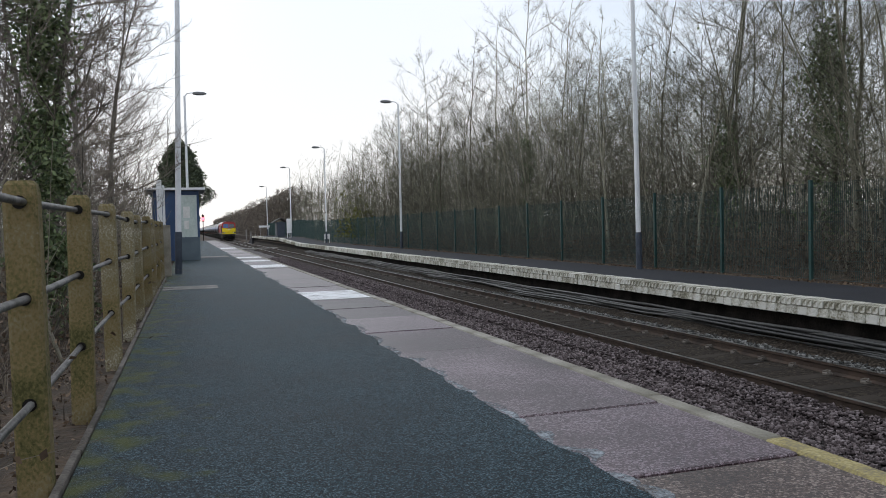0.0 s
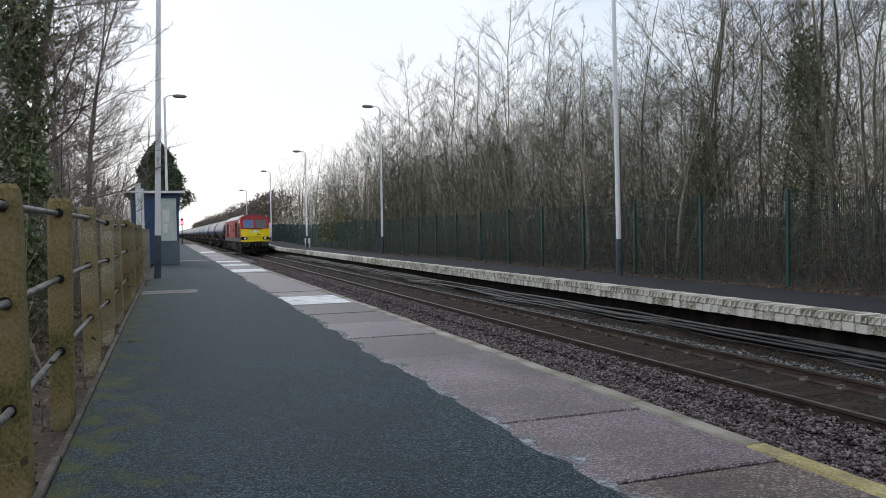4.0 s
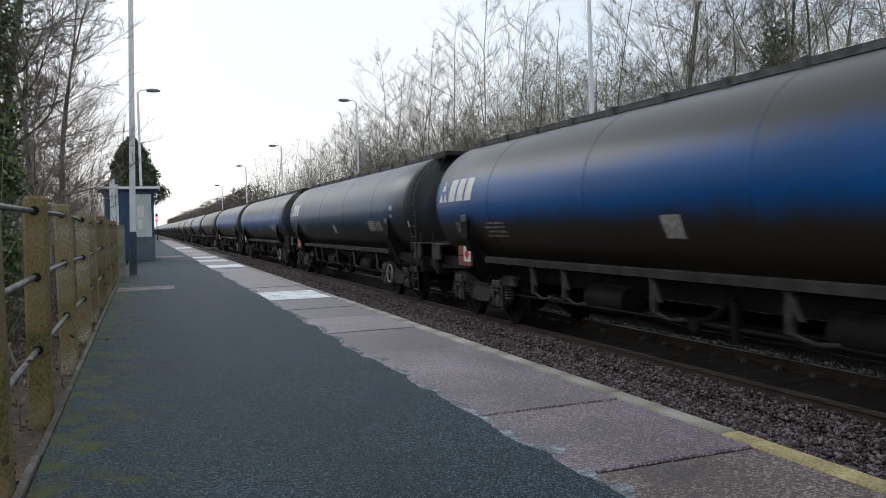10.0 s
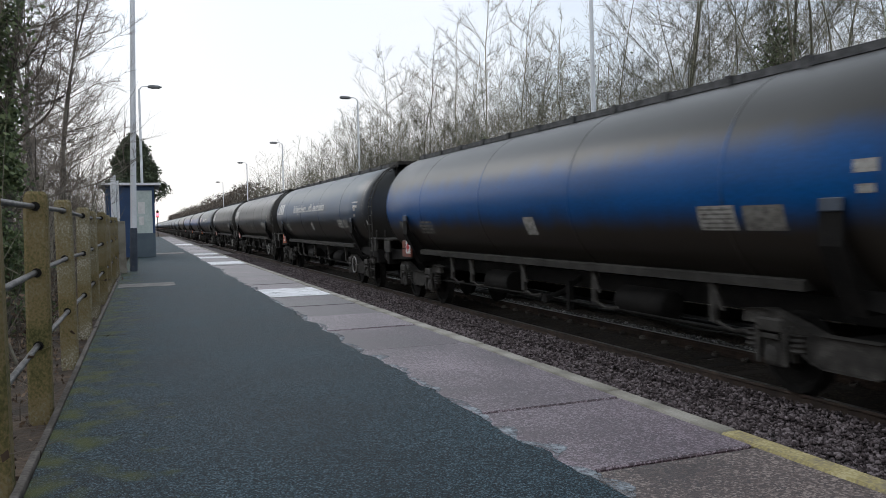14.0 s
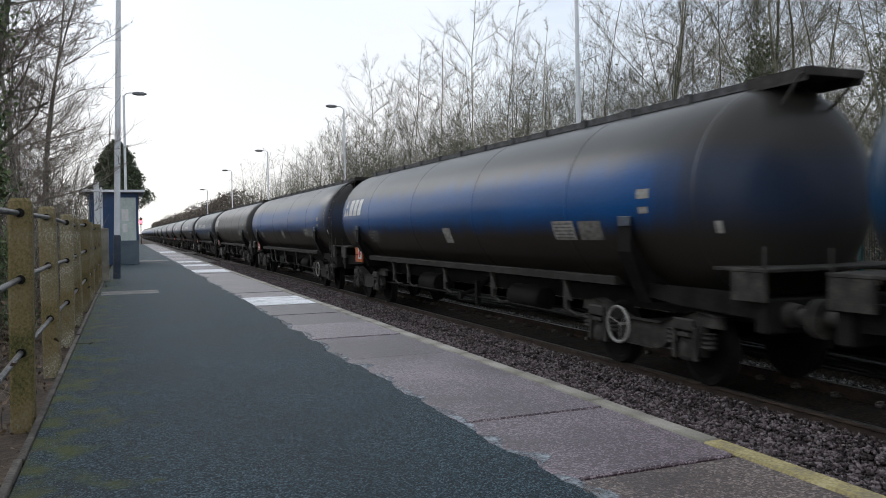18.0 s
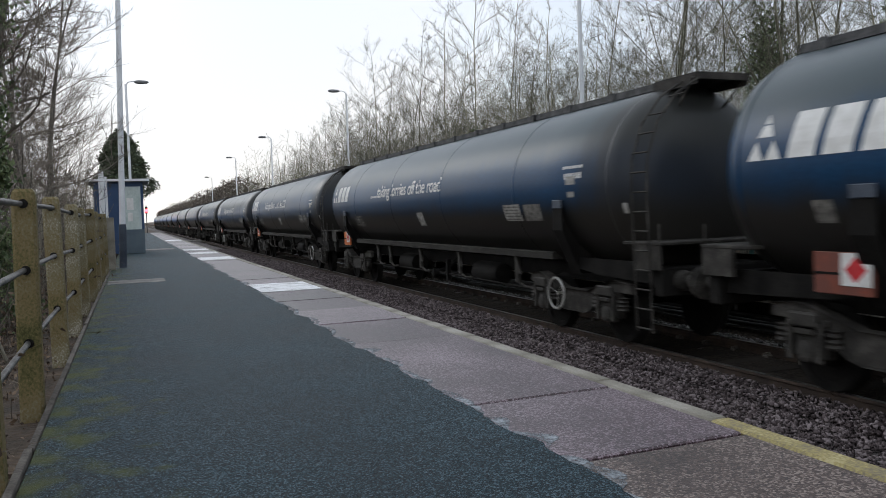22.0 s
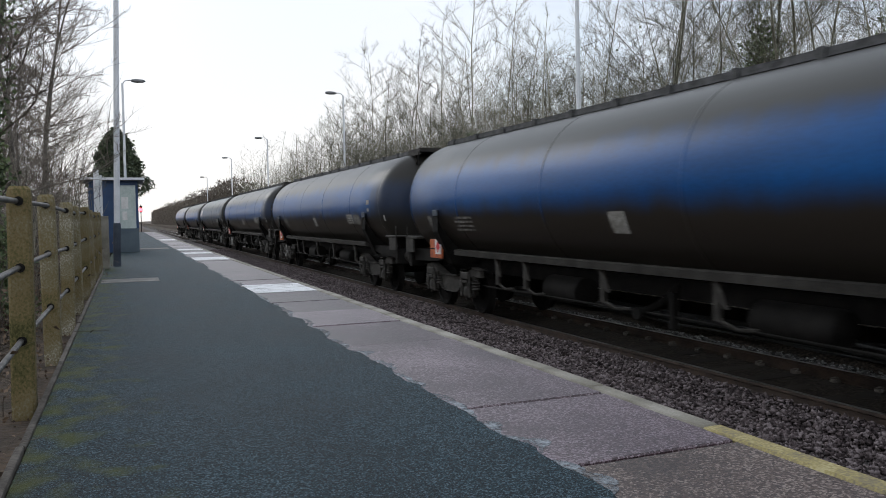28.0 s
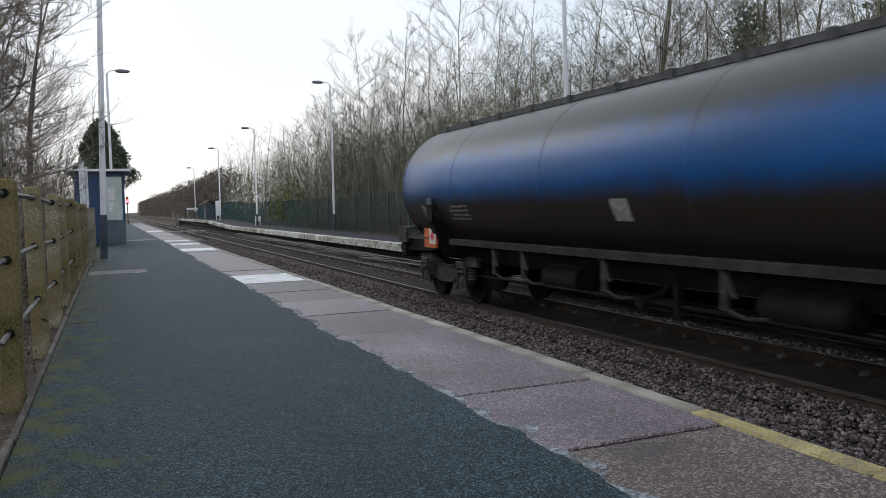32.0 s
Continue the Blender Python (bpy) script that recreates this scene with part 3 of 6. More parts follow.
gx = [-1500, -400, -120, -60, -30, -14, -8, -5, -3, -2.2, -1.6, -1.1, -0.8, -0.6, -0.53, -0.51, 2.55, 2.62, 4, 6, 8, 9.84, 9.9, 11.98, 12.05, 13.5, 15, 17, 20, 24, 30, 40, 60, 120, 400, 1500]
gy = [-1200, -300, -100, -40, -20, -9, -8.02, -7.98] + [i * 2.0 for i in range(-3, 43)] + [85.98, 86.02] + [88 + i * 8.0 for i in range(14)] + [220, 300, 500, 900, 2000]
ground = Geo().grid(gx, gy, ground_height)
solid("ground", ground, M_SOIL, "dark soil with leaf litter round the station", "ground", "structure")

bed = Geo()


def bed_height(x, y):
    return ZR - 0.165 - (0.10 if x < 5.4 else 0.0) - max(0, 6.4 - x) * 0.06 + 0.02 * noise.noise((x * 3, y * 3, 0))


bed.grid([2.64, 3.5, 4.4, 5.2, 5.6, 6.0, 6.4, 6.8, 7.2, 7.85, 8.5, 8.9, 9.2, 9.54], [-9 + i * 0.8 for i in range(80)] + [56 + i * 6 for i in range(60)], bed_height)
solid("trackbed", bed, M_BALLAST, "brown and grey ballast bed between the platforms", "trackbed", "structure", smooth=True)

oily = Geo().grid([7.17, 7.5, 7.85, 8.2, 8.53], [-9 + i * 0.4 for i in range(160)] + [56 + i * 6 for i in range(60)], lambda x, y: bed_height(x, y) + 0.013 + 0.012 * noise.noise((x * 5, y * 5, 2)))
solid("oily_bed", oily, M_OILY, "oily ballast between the rails, with the train's shade in its colour", "trackbed", "structure", smooth=True)
foot = Geo().grid([9.1, 9.25, 9.4, 9.78], [-9 + i * 0.8 for i in range(80)] + [56 + i * 6 for i in range(12)], lambda x, y: bed_height(x, y) + 0.014 + max(0, x - 9.2) * 0.6 + 0.03 * noise.noise((x * 4, y * 1.5, 6)))
solid("platform_foot_bed", foot, M_OILY, "dark dirty ballast at the far platform's foot", "trackbed", "structure", smooth=True)

# near platform
platform = thing("platform_near", "station platform with dark tarmac and a paved edge", "platform", kind="structure")
part("wall", Geo().box(2.52, 2.62, -8, END, -1.4, -0.09), M_BRICK_DARK, platform, "brick platform wall with shade in its dark colour")
part("base", Geo().box(-0.5, 2.52, -8, END, -0.6, -0.075), M_BRICK_DARK, platform)


def worn(y):
    return 1.64 + 0.07 * noise.noise((0, y * 0.55, 3)) + 0.05 * noise.noise((0, y * 2.2, 7)) + 0.035 * noise.noise((0, y * 7, 1)) + 0.018 * noise.noise((0, y * 15, 5))


ys = np.concatenate([np.arange(-8, 24, 0.06), np.arange(24, END, 0.25), [END]])
tar = Geo()
vs, fs = [], []
for i, y in enumerate(ys):
    for x in (-0.46, 0.3, 1.0, 1.4):
        vs.append((x, y, 0.0))
    vs += [(worn(y), y, -0.001), (worn(y) + 0.012, y, -0.012), (-0.46, y, -0.075)]
for i in range(len(ys) - 1):
    a, b = i * 7, i * 7 + 7
    for k in range(5):
        fs.append((a + k, a + k + 1, b + k + 1, b + k))
    fs.append((a + 6, a, b, b + 6))
tar.add(vs, fs)
part("tarmac", tar, M_TARMAC, platform, "dark blue-grey tarmac with a ragged edge")

JOINTS = [-8, -5.5, -3.1, -0.75, 1.6, 2.76, 3.83, 6.14, 7.45, 8.68, 9.85, 11.4]
while JOINTS[-1] < END - 2.4:
    JOINTS.append(JOINTS[-1] + 2.4)
JOINTS.append(END)
slab_mesh = {}
for a, b in zip(JOINTS, JOINTS[1:]):
    L = round(b - a, 3)
    key = (L, a > 2 or b < 0)
    if key not in slab_mesh:
        slab_mesh[key] = Geo().box(1.5, 2.565, 0.011, L - 0.011, -0.075, -0.008, 0.008).mesh("slab", M_SLAB if a > 2 or b < 0 else M_SLAB_BROWN)
    part("slab", slab_mesh[key], None, platform, at=Matrix.Translation((0, a, 0.003 * math.sin(a * 7))))
cope_mesh = Geo().box(2.572, EDGE, 0.004, 0.996, -0.09, -0.004, 0.012).mesh("coping", M_COPING)
cope_yellow = Geo().box(2.572, EDGE, 0.004, 0.996, -0.09, -0.004, 0.012).mesh("coping", M_COPING_YELLOW)
for i in range(-8, int(END)):
    part("coping", cope_yellow if i < 3 else cope_mesh, None, platform, at=Matrix.Translation((0.004 * math.sin(i * 5.1), i, 0.002 * math.sin(i * 3.3))))
for a, b, x0, x1 in ((11.2, 12.65, 1.68, 2.56), (21.5, 23.1, 1.68, 2.58), (25.8, 27.0, 1.70, 2.56), (29.2, 30.5, 1.72, 2.56), (45.2, 47.6, 1.75, 2.58)):
    n = 14
    edge = [(x0 + (x1 - x0) * k / n, a + 0.05 * noise.noise((k * 0.9, a, 0))) for k in range(n + 1)] + [(x1 - (x1 - x0) * k / n, b + 0.05 * noise.noise((k * 0.9, b, 0))) for k in range(n + 1)]
    part("painted_band", Geo().prism(edge, -0.006, 0.0, "z"), M_WHITE, platform, "worn white paint band")
# ghost of an old white line along the tarmac's ragged edge
r_ = random.Random(8)
y = -2.0
while y < 40:
    n = r_.uniform(0.25, 1.3)
    edge = []
    for k in range(13):
        yy = y + n * k / 12
        edge.append((worn(yy) + (0.012 + 0.03 * abs(noise.noise((yy * 9, 0, 2)))) * math.sin(math.pi * k / 12), yy))
    for k in range(12, -1, -1):
        yy = y + n * k / 12
        edge.append((worn(yy) + (0.05 + 0.15 * abs(noise.noise((yy * 3, 3, 2))) + 0.03 * noise.noise((yy * 19, 3, 2))) * math.sin(math.pi * (k + 0.3) / 12.6) + 0.004, yy))
    part("line_remnant", Geo().prism(edge, -0.012, -0.0045, "z"), M_GHOST, platform, "remnant of a worn white line")
    y += n * 0.97 + r_.uniform(0.0, 0.12)
for x0, x1, y0, y1 in ((-0.43, 0.52, 14.45, 15.3), (0.45, 1.5, 31.2, 32.6)):
    part("patch", Geo().box(x0, x1, y0, y1, -0.01, 0.004, 0.002), M_EDGING, platform, "pale concrete channel cover")
# edging boards along the back
board = Geo().box(-0.50, -0.465, 0.004, 2.39, -0.12, 0.014, 0.004).mesh("edging_board", M_BOARD)
for i in range(12):
    part("edging_board", board, None, platform, at=Matrix.Translation((0.004 * math.sin(i * 2.7), -8 + i * 2.4, 0.006 * math.sin(i * 1.9))))
# ramp at the end
part("ramp", Geo().prism([(END, 0.0), (END + 8, -1.0), (END + 8, -1.4), (END, -1.4)], -0.5, EDGE - 0.05, "x"), M_TARMAC2, platform, "tarmac ramp")

# track
track = thing("track", "single railway track on ballast", "railway track", kind="structure")


def rail_outline(x):
    return [(x - 0.07, ZR - 0.155), (x + 0.07, ZR - 0.155), (x + 0.07, ZR - 0.143), (x + 0.012, ZR - 0.118), (x + 0.012, ZR - 0.046), (x + 0.035, ZR - 0.036), (x + 0.035, ZR - 0.004), (x - 0.035, ZR - 0.004), (x - 0.035, ZR - 0.036), (x - 0.012, ZR - 0.046), (x - 0.012, ZR - 0.118), (x - 0.07, ZR - 0.143)]


for side in (-0.753, 0.753):
    r = part("rail", Geo().prism(rail_outline(XC + side), -60, 600), M_RAIL, track, "rusty steel rail")
    part("running_surface", Geo().box(XC + side - 0.027, XC + side + 0.027, -60, 600, ZR - 0.004, ZR, 0), M_RAIL_TOP, r, "worn bright rail head")
slp = Geo().box(-1.25, 1.25, -0.13, 0.13, -0.30, -0.15, 0.015).mesh("sleeper", M_SLEEPER)
clip = Geo()
clip.box(-0.055, 0.055, -0.05, 0.05, -0.155, -0.115, 0.01).tube([(-0.04, -0.05, -0.11), (0.03, -0.02, -0.09), (0.03, 0.03, -0.09), (-0.04, 0.05, -0.11)], 0.011, 5)
clip = clip.mesh("clip", M_CLIP)
for i in range(140):
    y = 1.5 + i * 0.65
    s = part("sleeper", slp, None, track, at=Matrix.Translation((XC, y, ZR)))
    if i < 85:
        for dx in (-0.753 - 0.125, -0.753 + 0.125, 0.753 - 0.125, 0.753 + 0.125):
            part("clip", clip, None, s, at=Matrix.Translation((dx, 0, 0)))
far_sl = Geo()
for i in range(150):
    far_sl.box(XC - 1.25, XC + 1.25, 92.5 + i * 0.65 - 0.13, 92.5 + i * 0.65 + 0.13, ZR - 0.3, ZR - 0.15)
tagged(part("far_sleepers", far_sl, M_SLEEPER, track), kind="stuff")
# crossing boards at the platforms' ends
crossing = thing("foot_crossing", "pale timber foot crossing between the platform ends", "crossing", kind="structure")
for k in range(5):
    part("board", Geo().box(EDGE, 9.7, 88 + k * 0.3, 88.28 + k * 0.3, ZR - 0.2, ZR + 0.01, 0.01), M_EDGING, crossing)

# far platform: low, rising at its far end
far_pf = thing("platform_far", "low far platform with a weathered white coping", "platform", kind="structure")


def far_top(y):
    return ZF + 0.33 * min(1, max(0, (y - 72) / 16))


fy = [-15, 0, 15, 30, 45, 60, 72, 76, 80, 84, 88, 100, 112, 126]
surf = Geo().grid([FAR + 0.40, 10.6, 11.5, 12.1], fy, lambda x, y: far_top(y) - 0.002)
part("surface", surf, M_TARMAC2, far_pf, "dark tarmac surface")
brick = Geo().box(-0.002, 0.41, 0.003, 0.112, -0.115, 0.004, 0.007).mesh("coping_brick", M_FARCOPE)
lower = Geo().box(0.012, 0.41, 0.004, 0.226, -0.27, -0.125, 0.012).mesh("coping_brick", M_FARCOPE)
BR0, BR1 = 6.0, 33.6
for k in range(int((BR1 - BR0) / 0.115)):
    part("coping_brick", brick, None, far_pf, at=Matrix.Translation((FAR + 0.007 * math.sin(k * 9.1), BR0 + k * 0.115, ZF + 0.003 * math.sin(k * 5.3))))
for k in range(int((BR1 - BR0) / 0.23)):
    part("coping_brick", lower, None, far_pf, at=Matrix.Translation((FAR + 0.012 * math.sin(k * 7.7), BR0 + k * 0.23, ZF + 0.004 * math.sin(k * 3.3))))
part("coping_bed", Geo().box(FAR + 0.02, FAR + 0.40, BR0, BR1, ZF - 0.26, ZF - 0.006), M_FARCOPE, far_pf)
fy = [-15, 0, BR0, BR1, 45, 60, 72, 76, 80, 84, 88, 100, 112, 126]
for y0, y1 in zip(fy, fy[1:]):
    if y0 == BR0:
        continue
    n = max(1, round((y1 - y0) / 0.92))
    for k in range(n):
        a, b = y0 + (y1 - y0) * k / n, y0 + (y1 - y0) * (k + 1) / n
        za, zb = far_top(a), far_top(b)
        w = 0.012 * math.sin(a * 9.1)
        g = Geo().add([(x, y, z) for y, z0 in ((a + 0.004, za), (b - 0.004, zb)) for x, z in ((FAR + w, z0 - 0.27), (FAR + 0.41, z0 - 0.27), (FAR + 0.41, z0 + 0.004), (FAR + w + 0.02, z0 + 0.004), (FAR + w, z0 - 0.016))],
                      [(0, 4, 3, 2, 1), (5, 6, 7, 8, 9), (0, 1, 6, 5), (1, 2, 7, 6), (2, 3, 8, 7), (3, 4, 9, 8), (4, 0, 5, 9)])
        part("coping", g, M_FARCOPE, far_pf)
part("wall", Geo().box(FAR + 0.24, FAR + 0.4, -15, 126, -1.4, ZF - 0.28), M_BRICK_DARK, far_pf, "brick platform wall with shade in its dark colour")
part("base", Geo().box(FAR + 0.4, 12.1, -15, 126, -1.4, ZF - 0.06), M_BRICK_DARK, far_pf)
part("ramp", Geo().prism([(126, 0.0), (134, -1.0), (134, -1.4), (126, -1.4)], FAR, 12.1, "x"), M_TARMAC2, far_pf)

# ballast stones
def stones(name, label, spots, size, material=None):
    base = np.array([(1, 0, 0), (-1, 0, 0), (0, 1, 0), (0, -1, 0), (0, 0, 1), (0, 0, -1)], float)
    tri = np.array([(0, 2, 4), (2, 1, 4), (1, 3, 4), (3, 0, 4), (2, 0, 5), (1, 2, 5), (3, 1, 5), (0, 3, 5)])
    n = len(spots)
    v = base[None] * rng.uniform(0.55, 1.25, (n, 6, 1)) + rng.normal(0, 0.22, (n, 6, 3))
    ang = rng.uniform(0, math.tau, n)
    tilt = rng.uniform(-0.9, 0.9, n)
    c, s = np.cos(tilt), np.sin(tilt)
    v = np.stack([v[..., 0], v[..., 1] * c[:, None] - v[..., 2] * s[:, None], v[..., 1] * s[:, None] + v[..., 2] * c[:, None]], -1)
    c, s = np.cos(ang), np.sin(ang)
    v = np.stack([v[..., 0] * c[:, None] - v[..., 1] * s[:, None], v[..., 0] * s[:, None] + v[..., 1] * c[:, None], v[..., 2] * 0.75], -1)
    v = v * (size * rng.uniform(0.6, 1.25, (n, 1, 1))) + spots[:, None, :]
    f = (tri[None] + (np.arange(n) * 6)[:, None, None]).reshape(-1, 3)
    me = bpy.data.meshes.new(name)
    me.vertices.add(n * 6)
    me.vertices.foreach_set("co", v.reshape(-1))
    me.loops.add(len(f) * 3)
    me.loops.foreach_set("vertex_index", f.reshape(-1))
    me.polygons.add(len(f))
    me.polygons.foreach_set("loop_start", np.arange(len(f)) * 3)
    me.update()
    me.validate()
    me.materials.append(material or M_STONE)
    return tagged(new(name, me), label, "ballast", kind="stuff")


def scatter(x0, x1, y0, y1, density, dz=0.0):
    n = int((x1 - x0) * (y1 - y0) * density)
    x, y = rng.uniform(x0, x1, n), rng.uniform(y0, y1, n)
    z = np.array([bed_height(a, b) for a, b in zip(x, y)]) + rng.uniform(0.0, 0.035, n) + dz
    return np.stack([x, y, z], 1)


near = [scatter(6.35, 7.0, 2, 40, 620, 0.05), scatter(5.2, 7.0, 2, 18, 1150), scatter(5.6, 7.0, 18, 40, 480), scatter(5.6, 7.0, 40, 62, 200)]
stones("ballast_stones", "loose grey-brown ballast stones beside the rails", np.concatenate(near), 0.031)
stones("ballast_stones", "loose grey ballast stones between the rail and the cables", np.concatenate([scatter(8.70, 9.6, 5, 22, 900, 0.035), scatter(8.70, 9.6, 22, 48, 420, 0.035)]), 0.030, M_STONE_GREY)

# cables lying along the far platform's foot
for k in range(16):
    pts = []
    x = 9.46 + 0.010 * k
    for i in range(46):
        y = -6 + i * 1.6
        pts.append((max(9.28, min(9.71, x + 0.30 * noise.noise((k * 3.1, y * 0.22, 0)) + 0.08 * noise.noise((k, y * 0.7, 4)))), y, ZR - 0.02 + 0.04 * (k % 3) + 0.010 * k + 0.07 * noise.noise((k * 2.0, y * 0.3, 9))))
    solid("cable", Geo().tube(pts, 0.015 + 0.009 * (k % 3), 6), M_CABLE, "dirty black trackside cable lying on the ballast", "cable", group="trackside cables", smooth=True)

# post and tube fence behind the near platform
fence = thing("tube_fence", "mossy concrete posts with galvanised tubes", "fence", kind="structure")
post = Geo()
rings = [(-0.4, 0.0625, 0.057, 0.014), (0.35, 0.063, 0.0575, 0.014), (1.2, 0.0625, 0.057, 0.015), (1.238, 0.057, 0.052, 0.018), (1.256, 0.044, 0.04, 0.016)]
vs = []
for z, hx, hy, c in rings:
    vs += [(-hx, c - hy, z), (c - hx, -hy, z), (hx - c, -hy, z), (hx, c - hy, z), (hx, hy - c, z), (hx - c, hy, z), (c - hx, hy, z), (-hx, hy - c, z)]
post.add(vs, [(8 * j + k, 8 * j + (k + 1) % 8, 8 * j + 8 + (k + 1) % 8, 8 * j + 8 + k) for j in range(4) for k in range(8)] + [tuple(range(32, 40))])
post = post.mesh("post", M_POST)
hole = Geo()
for z in (1.17, 0.79, 0.37):
    hole.lathe([(-0.062, 0.027), (-0.0605, 0.027), (-0.0605, 0.022), (0.0605, 0.022), (0.0605, 0.027), (0.062, 0.027)], 12, "y", (0.0, 0, z))
hole = hole.mesh("tube_socket", M_BLACK)
PY = [-3.5, -1.8, -0.05, 1.72, 3.49, 5.05, 6.88, 8.68, 10.55, 12.5, 14.5, 16.6, 18.75]
for i, y in enumerate(PY):
    at = pose(-0.573 + 0.006 * math.sin(i * 2.2), y, 0.012 * math.sin(i * 4.4), 0.6 * math.sin(i * 1.7), 0.7 * math.sin(i * 2.9), 2 * math.sin(i * 3.1))
    p = part("post", post, None, fence, at=at)
    part("tube_socket", hole, None, p)
for z in (1.17, 0.79, 0.37):
    part("tube", Geo().tube([(-0.573 + 0.006 * math.sin(i * 2.2), y, z + 0.012 * math.sin(i * 4.4)) for i, y in enumerate(PY)], 0.016, 10), M_PIPE, fence, "weathered galvanised tube", smooth=True)
part("end_panel", Geo().box(-0.64, -0.36, 18.95, 19.05, -0.2, 1.18, 0.01), M_COPING, fence, "pale concrete end panel")


# lamp posts
def lamp_post(x, y, z, toward, lean=0.0, up=8.25):
    t = thing("lamp_post", "tall pale station lamp post with a navy foot", "lamp post", pose(x, y, z, 0, lean, 0), "platform lamp posts")
    part("foot", Geo().lathe([(-0.3, 0.085), (0.92, 0.085), (0.98, 0.082), (1.02, 0.072)], 16, "z"), M_POLE_BASE, t, "navy painted foot", smooth=40)
    part("pole", Geo().tube([(0, 0, 1.0), (0, 0, 4.0), (0, 0, up)], [0.07, 0.064, 0.052], 14), M_POLE, t, smooth=40)
    part("arm", Geo().tube([(0, 0, up - 0.05), (toward * 0.12, 0, up + 0.11), (toward * 0.3, 0, up + 0.15), (toward * 0.5, 0, up + 0.15)], 0.026, 8), M_POLE, t, smooth=True)
    part("head", Geo().lathe([(-0.34, 0.02), (-0.3, 0.07), (-0.1, 0.10), (0.2, 0.085), (0.34, 0.03)], 12, "x", (toward * 0.74, 0, up + 0.13)), M_LAMPHEAD, t, "flat grey lamp head", smooth=True)
    part("door_plate", Geo().box(-0.03, 0.03, -0.092, -0.08, 0.4, 0.7, 0.004), M_POLE_BASE, t)
    return t


lamp_post(-0.22, 19.8, 0, 1, 1.5)
lamp_post(0.05, 42, 0, 1, 0, 7.95)
for x, y, up in ((11.83, 18.7, 8.55), (12.13, 45.0, 8.6), (11.6, 68.5, 8.3), (11.7, 94.0, 8.2), (11.85, 125.0, 7.6)):
    lamp_post(x, y, far_top(y), -1, -0.7 if y < 20 else 0, up)


# waiting shelter
shelter = thing("waiting_shelter", "small navy platform shelter with a white poster panel", "shelter", Matrix.Translation((0, 28.9, 0)))
part("back_wall", Geo().box(-1.15, -1.09, 0, 2.6, 0, 2.45), M_NAVY, shelter)
part("side_panel", Geo().box(-1.09, -0.28, 0, 0.05, 0, 2.45, 0.004), M_NAVY, shelter, "navy side panel")
part("lower_panel", Geo().box(-0.28, 0.42, 0, 0.05, 0, 0.82, 0.004), M_SHELTER_GREY, shelter, "blue-grey lower panel")
part("frame", Geo().box(-0.28, -0.22, -0.005, 0.055, 0.82, 2.45).box(0.34, 0.42, -0.005, 0.055, 0.82, 2.45).box(-0.22, 0.34, -0.005, 0.055, 2.3, 2.45), M_NAVY, shelter)
part("poster_panel", Geo().box(-0.22, 0.34, 0.01, 0.04, 0.82, 2.3), M_SHELTER_GLASS, shelter, "pale glazed poster panel")
part("poster", Geo().box(-0.12, 0.1, 0.002, 0.008, 1.5, 1.9).box(-0.1, 0.06, 0.002, 0.008, 1.1, 1.4), M_CREAM, shelter)
part("far_side", Geo().box(-1.09, 0.42, 2.55, 2.6, 0, 2.45), M_NAVY, shelter)
part("roof", Geo().box(-1.38, 0.63, -0.16, 2.78, 2.45, 2.55, 0.015), M_LOCOGREY, shelter, "thin flat roof with a pale edge")
part("roof_edge", Geo().box(-1.39, 0.64, -0.178, -0.16, 2.48, 2.56), M_WHITEPLAIN, shelter)

sign = thing("platform_sign", "tall white platform sign on posts", "sign", Matrix.Translation((-0.75, 24.5, 0)))
part("post", Geo().tube([(0, 0, -0.2), (0, 0, 2.45)], 0.04, 10), M_POLE, sign)
part("board", Geo().box(-0.08, 0.07, -0.05, -0.03, 0.9, 2.55, 0.005), M_WHITEPLAIN, sign, "white sign board")
part("side_board", Geo().box(0.08, 0.15, -0.02, 0.0, 0.9, 2.4, 0.005), M_WHITEPLAIN, sign)

signal = thing("signal_post", "railway signal with a red light", "signal", Matrix.Translation((2.6, 150, -1.1)))
part("post", Geo().tube([(0, 0, 0), (0, 0, 5.2)], 0.07, 10), M_BLACK, signal)
part("head", Geo().box(-0.22, 0.22, -0.1, 0.1, 3.8, 5.0, 0.03), M_BLACK, signal)
part("red_lamp", Geo().lathe([(-0.14, 0.0), (-0.14, 0.30), (-0.1, 0.32)], 16, "y", (0, 0, 4.3)), M_SIGNALRED, signal, "lit red lamp")

# green mesh fence behind the far platform
mesh_fence = thing("mesh_fence", "tall dark green wire mesh fence", "fence", kind="structure")
fpost = Geo().box(-0.035, 0.035, -0.035, 0.035, -0.5, 2.1, 0.006).mesh("post", M_GREENFENCE)
panel = Geo()
for k in range(57):
    y = 0.02 + k * 0.05
    panel.tube([(0, y, 0.05), (0, y, 2.02)], 0.004, 3, False)
for k in range(11):
    z = 0.05 + k * 0.197
    for dx in (-0.005, 0.005):
        panel.tube([(dx, 0, z), (dx, 2.85, z)], 0.0038, 3, False)
panel = panel.mesh("mesh_panel", M_GREENFENCE)
for k in range(50):
    y = -12.6 + k * 2.85
    part("post", fpost, None, mesh_fence, at=Matrix.Translation((12.38, y, far_top(y))))
    part("mesh_panel", panel, None, mesh_fence, at=Matrix.Translation((12.38, y, far_top(y))))

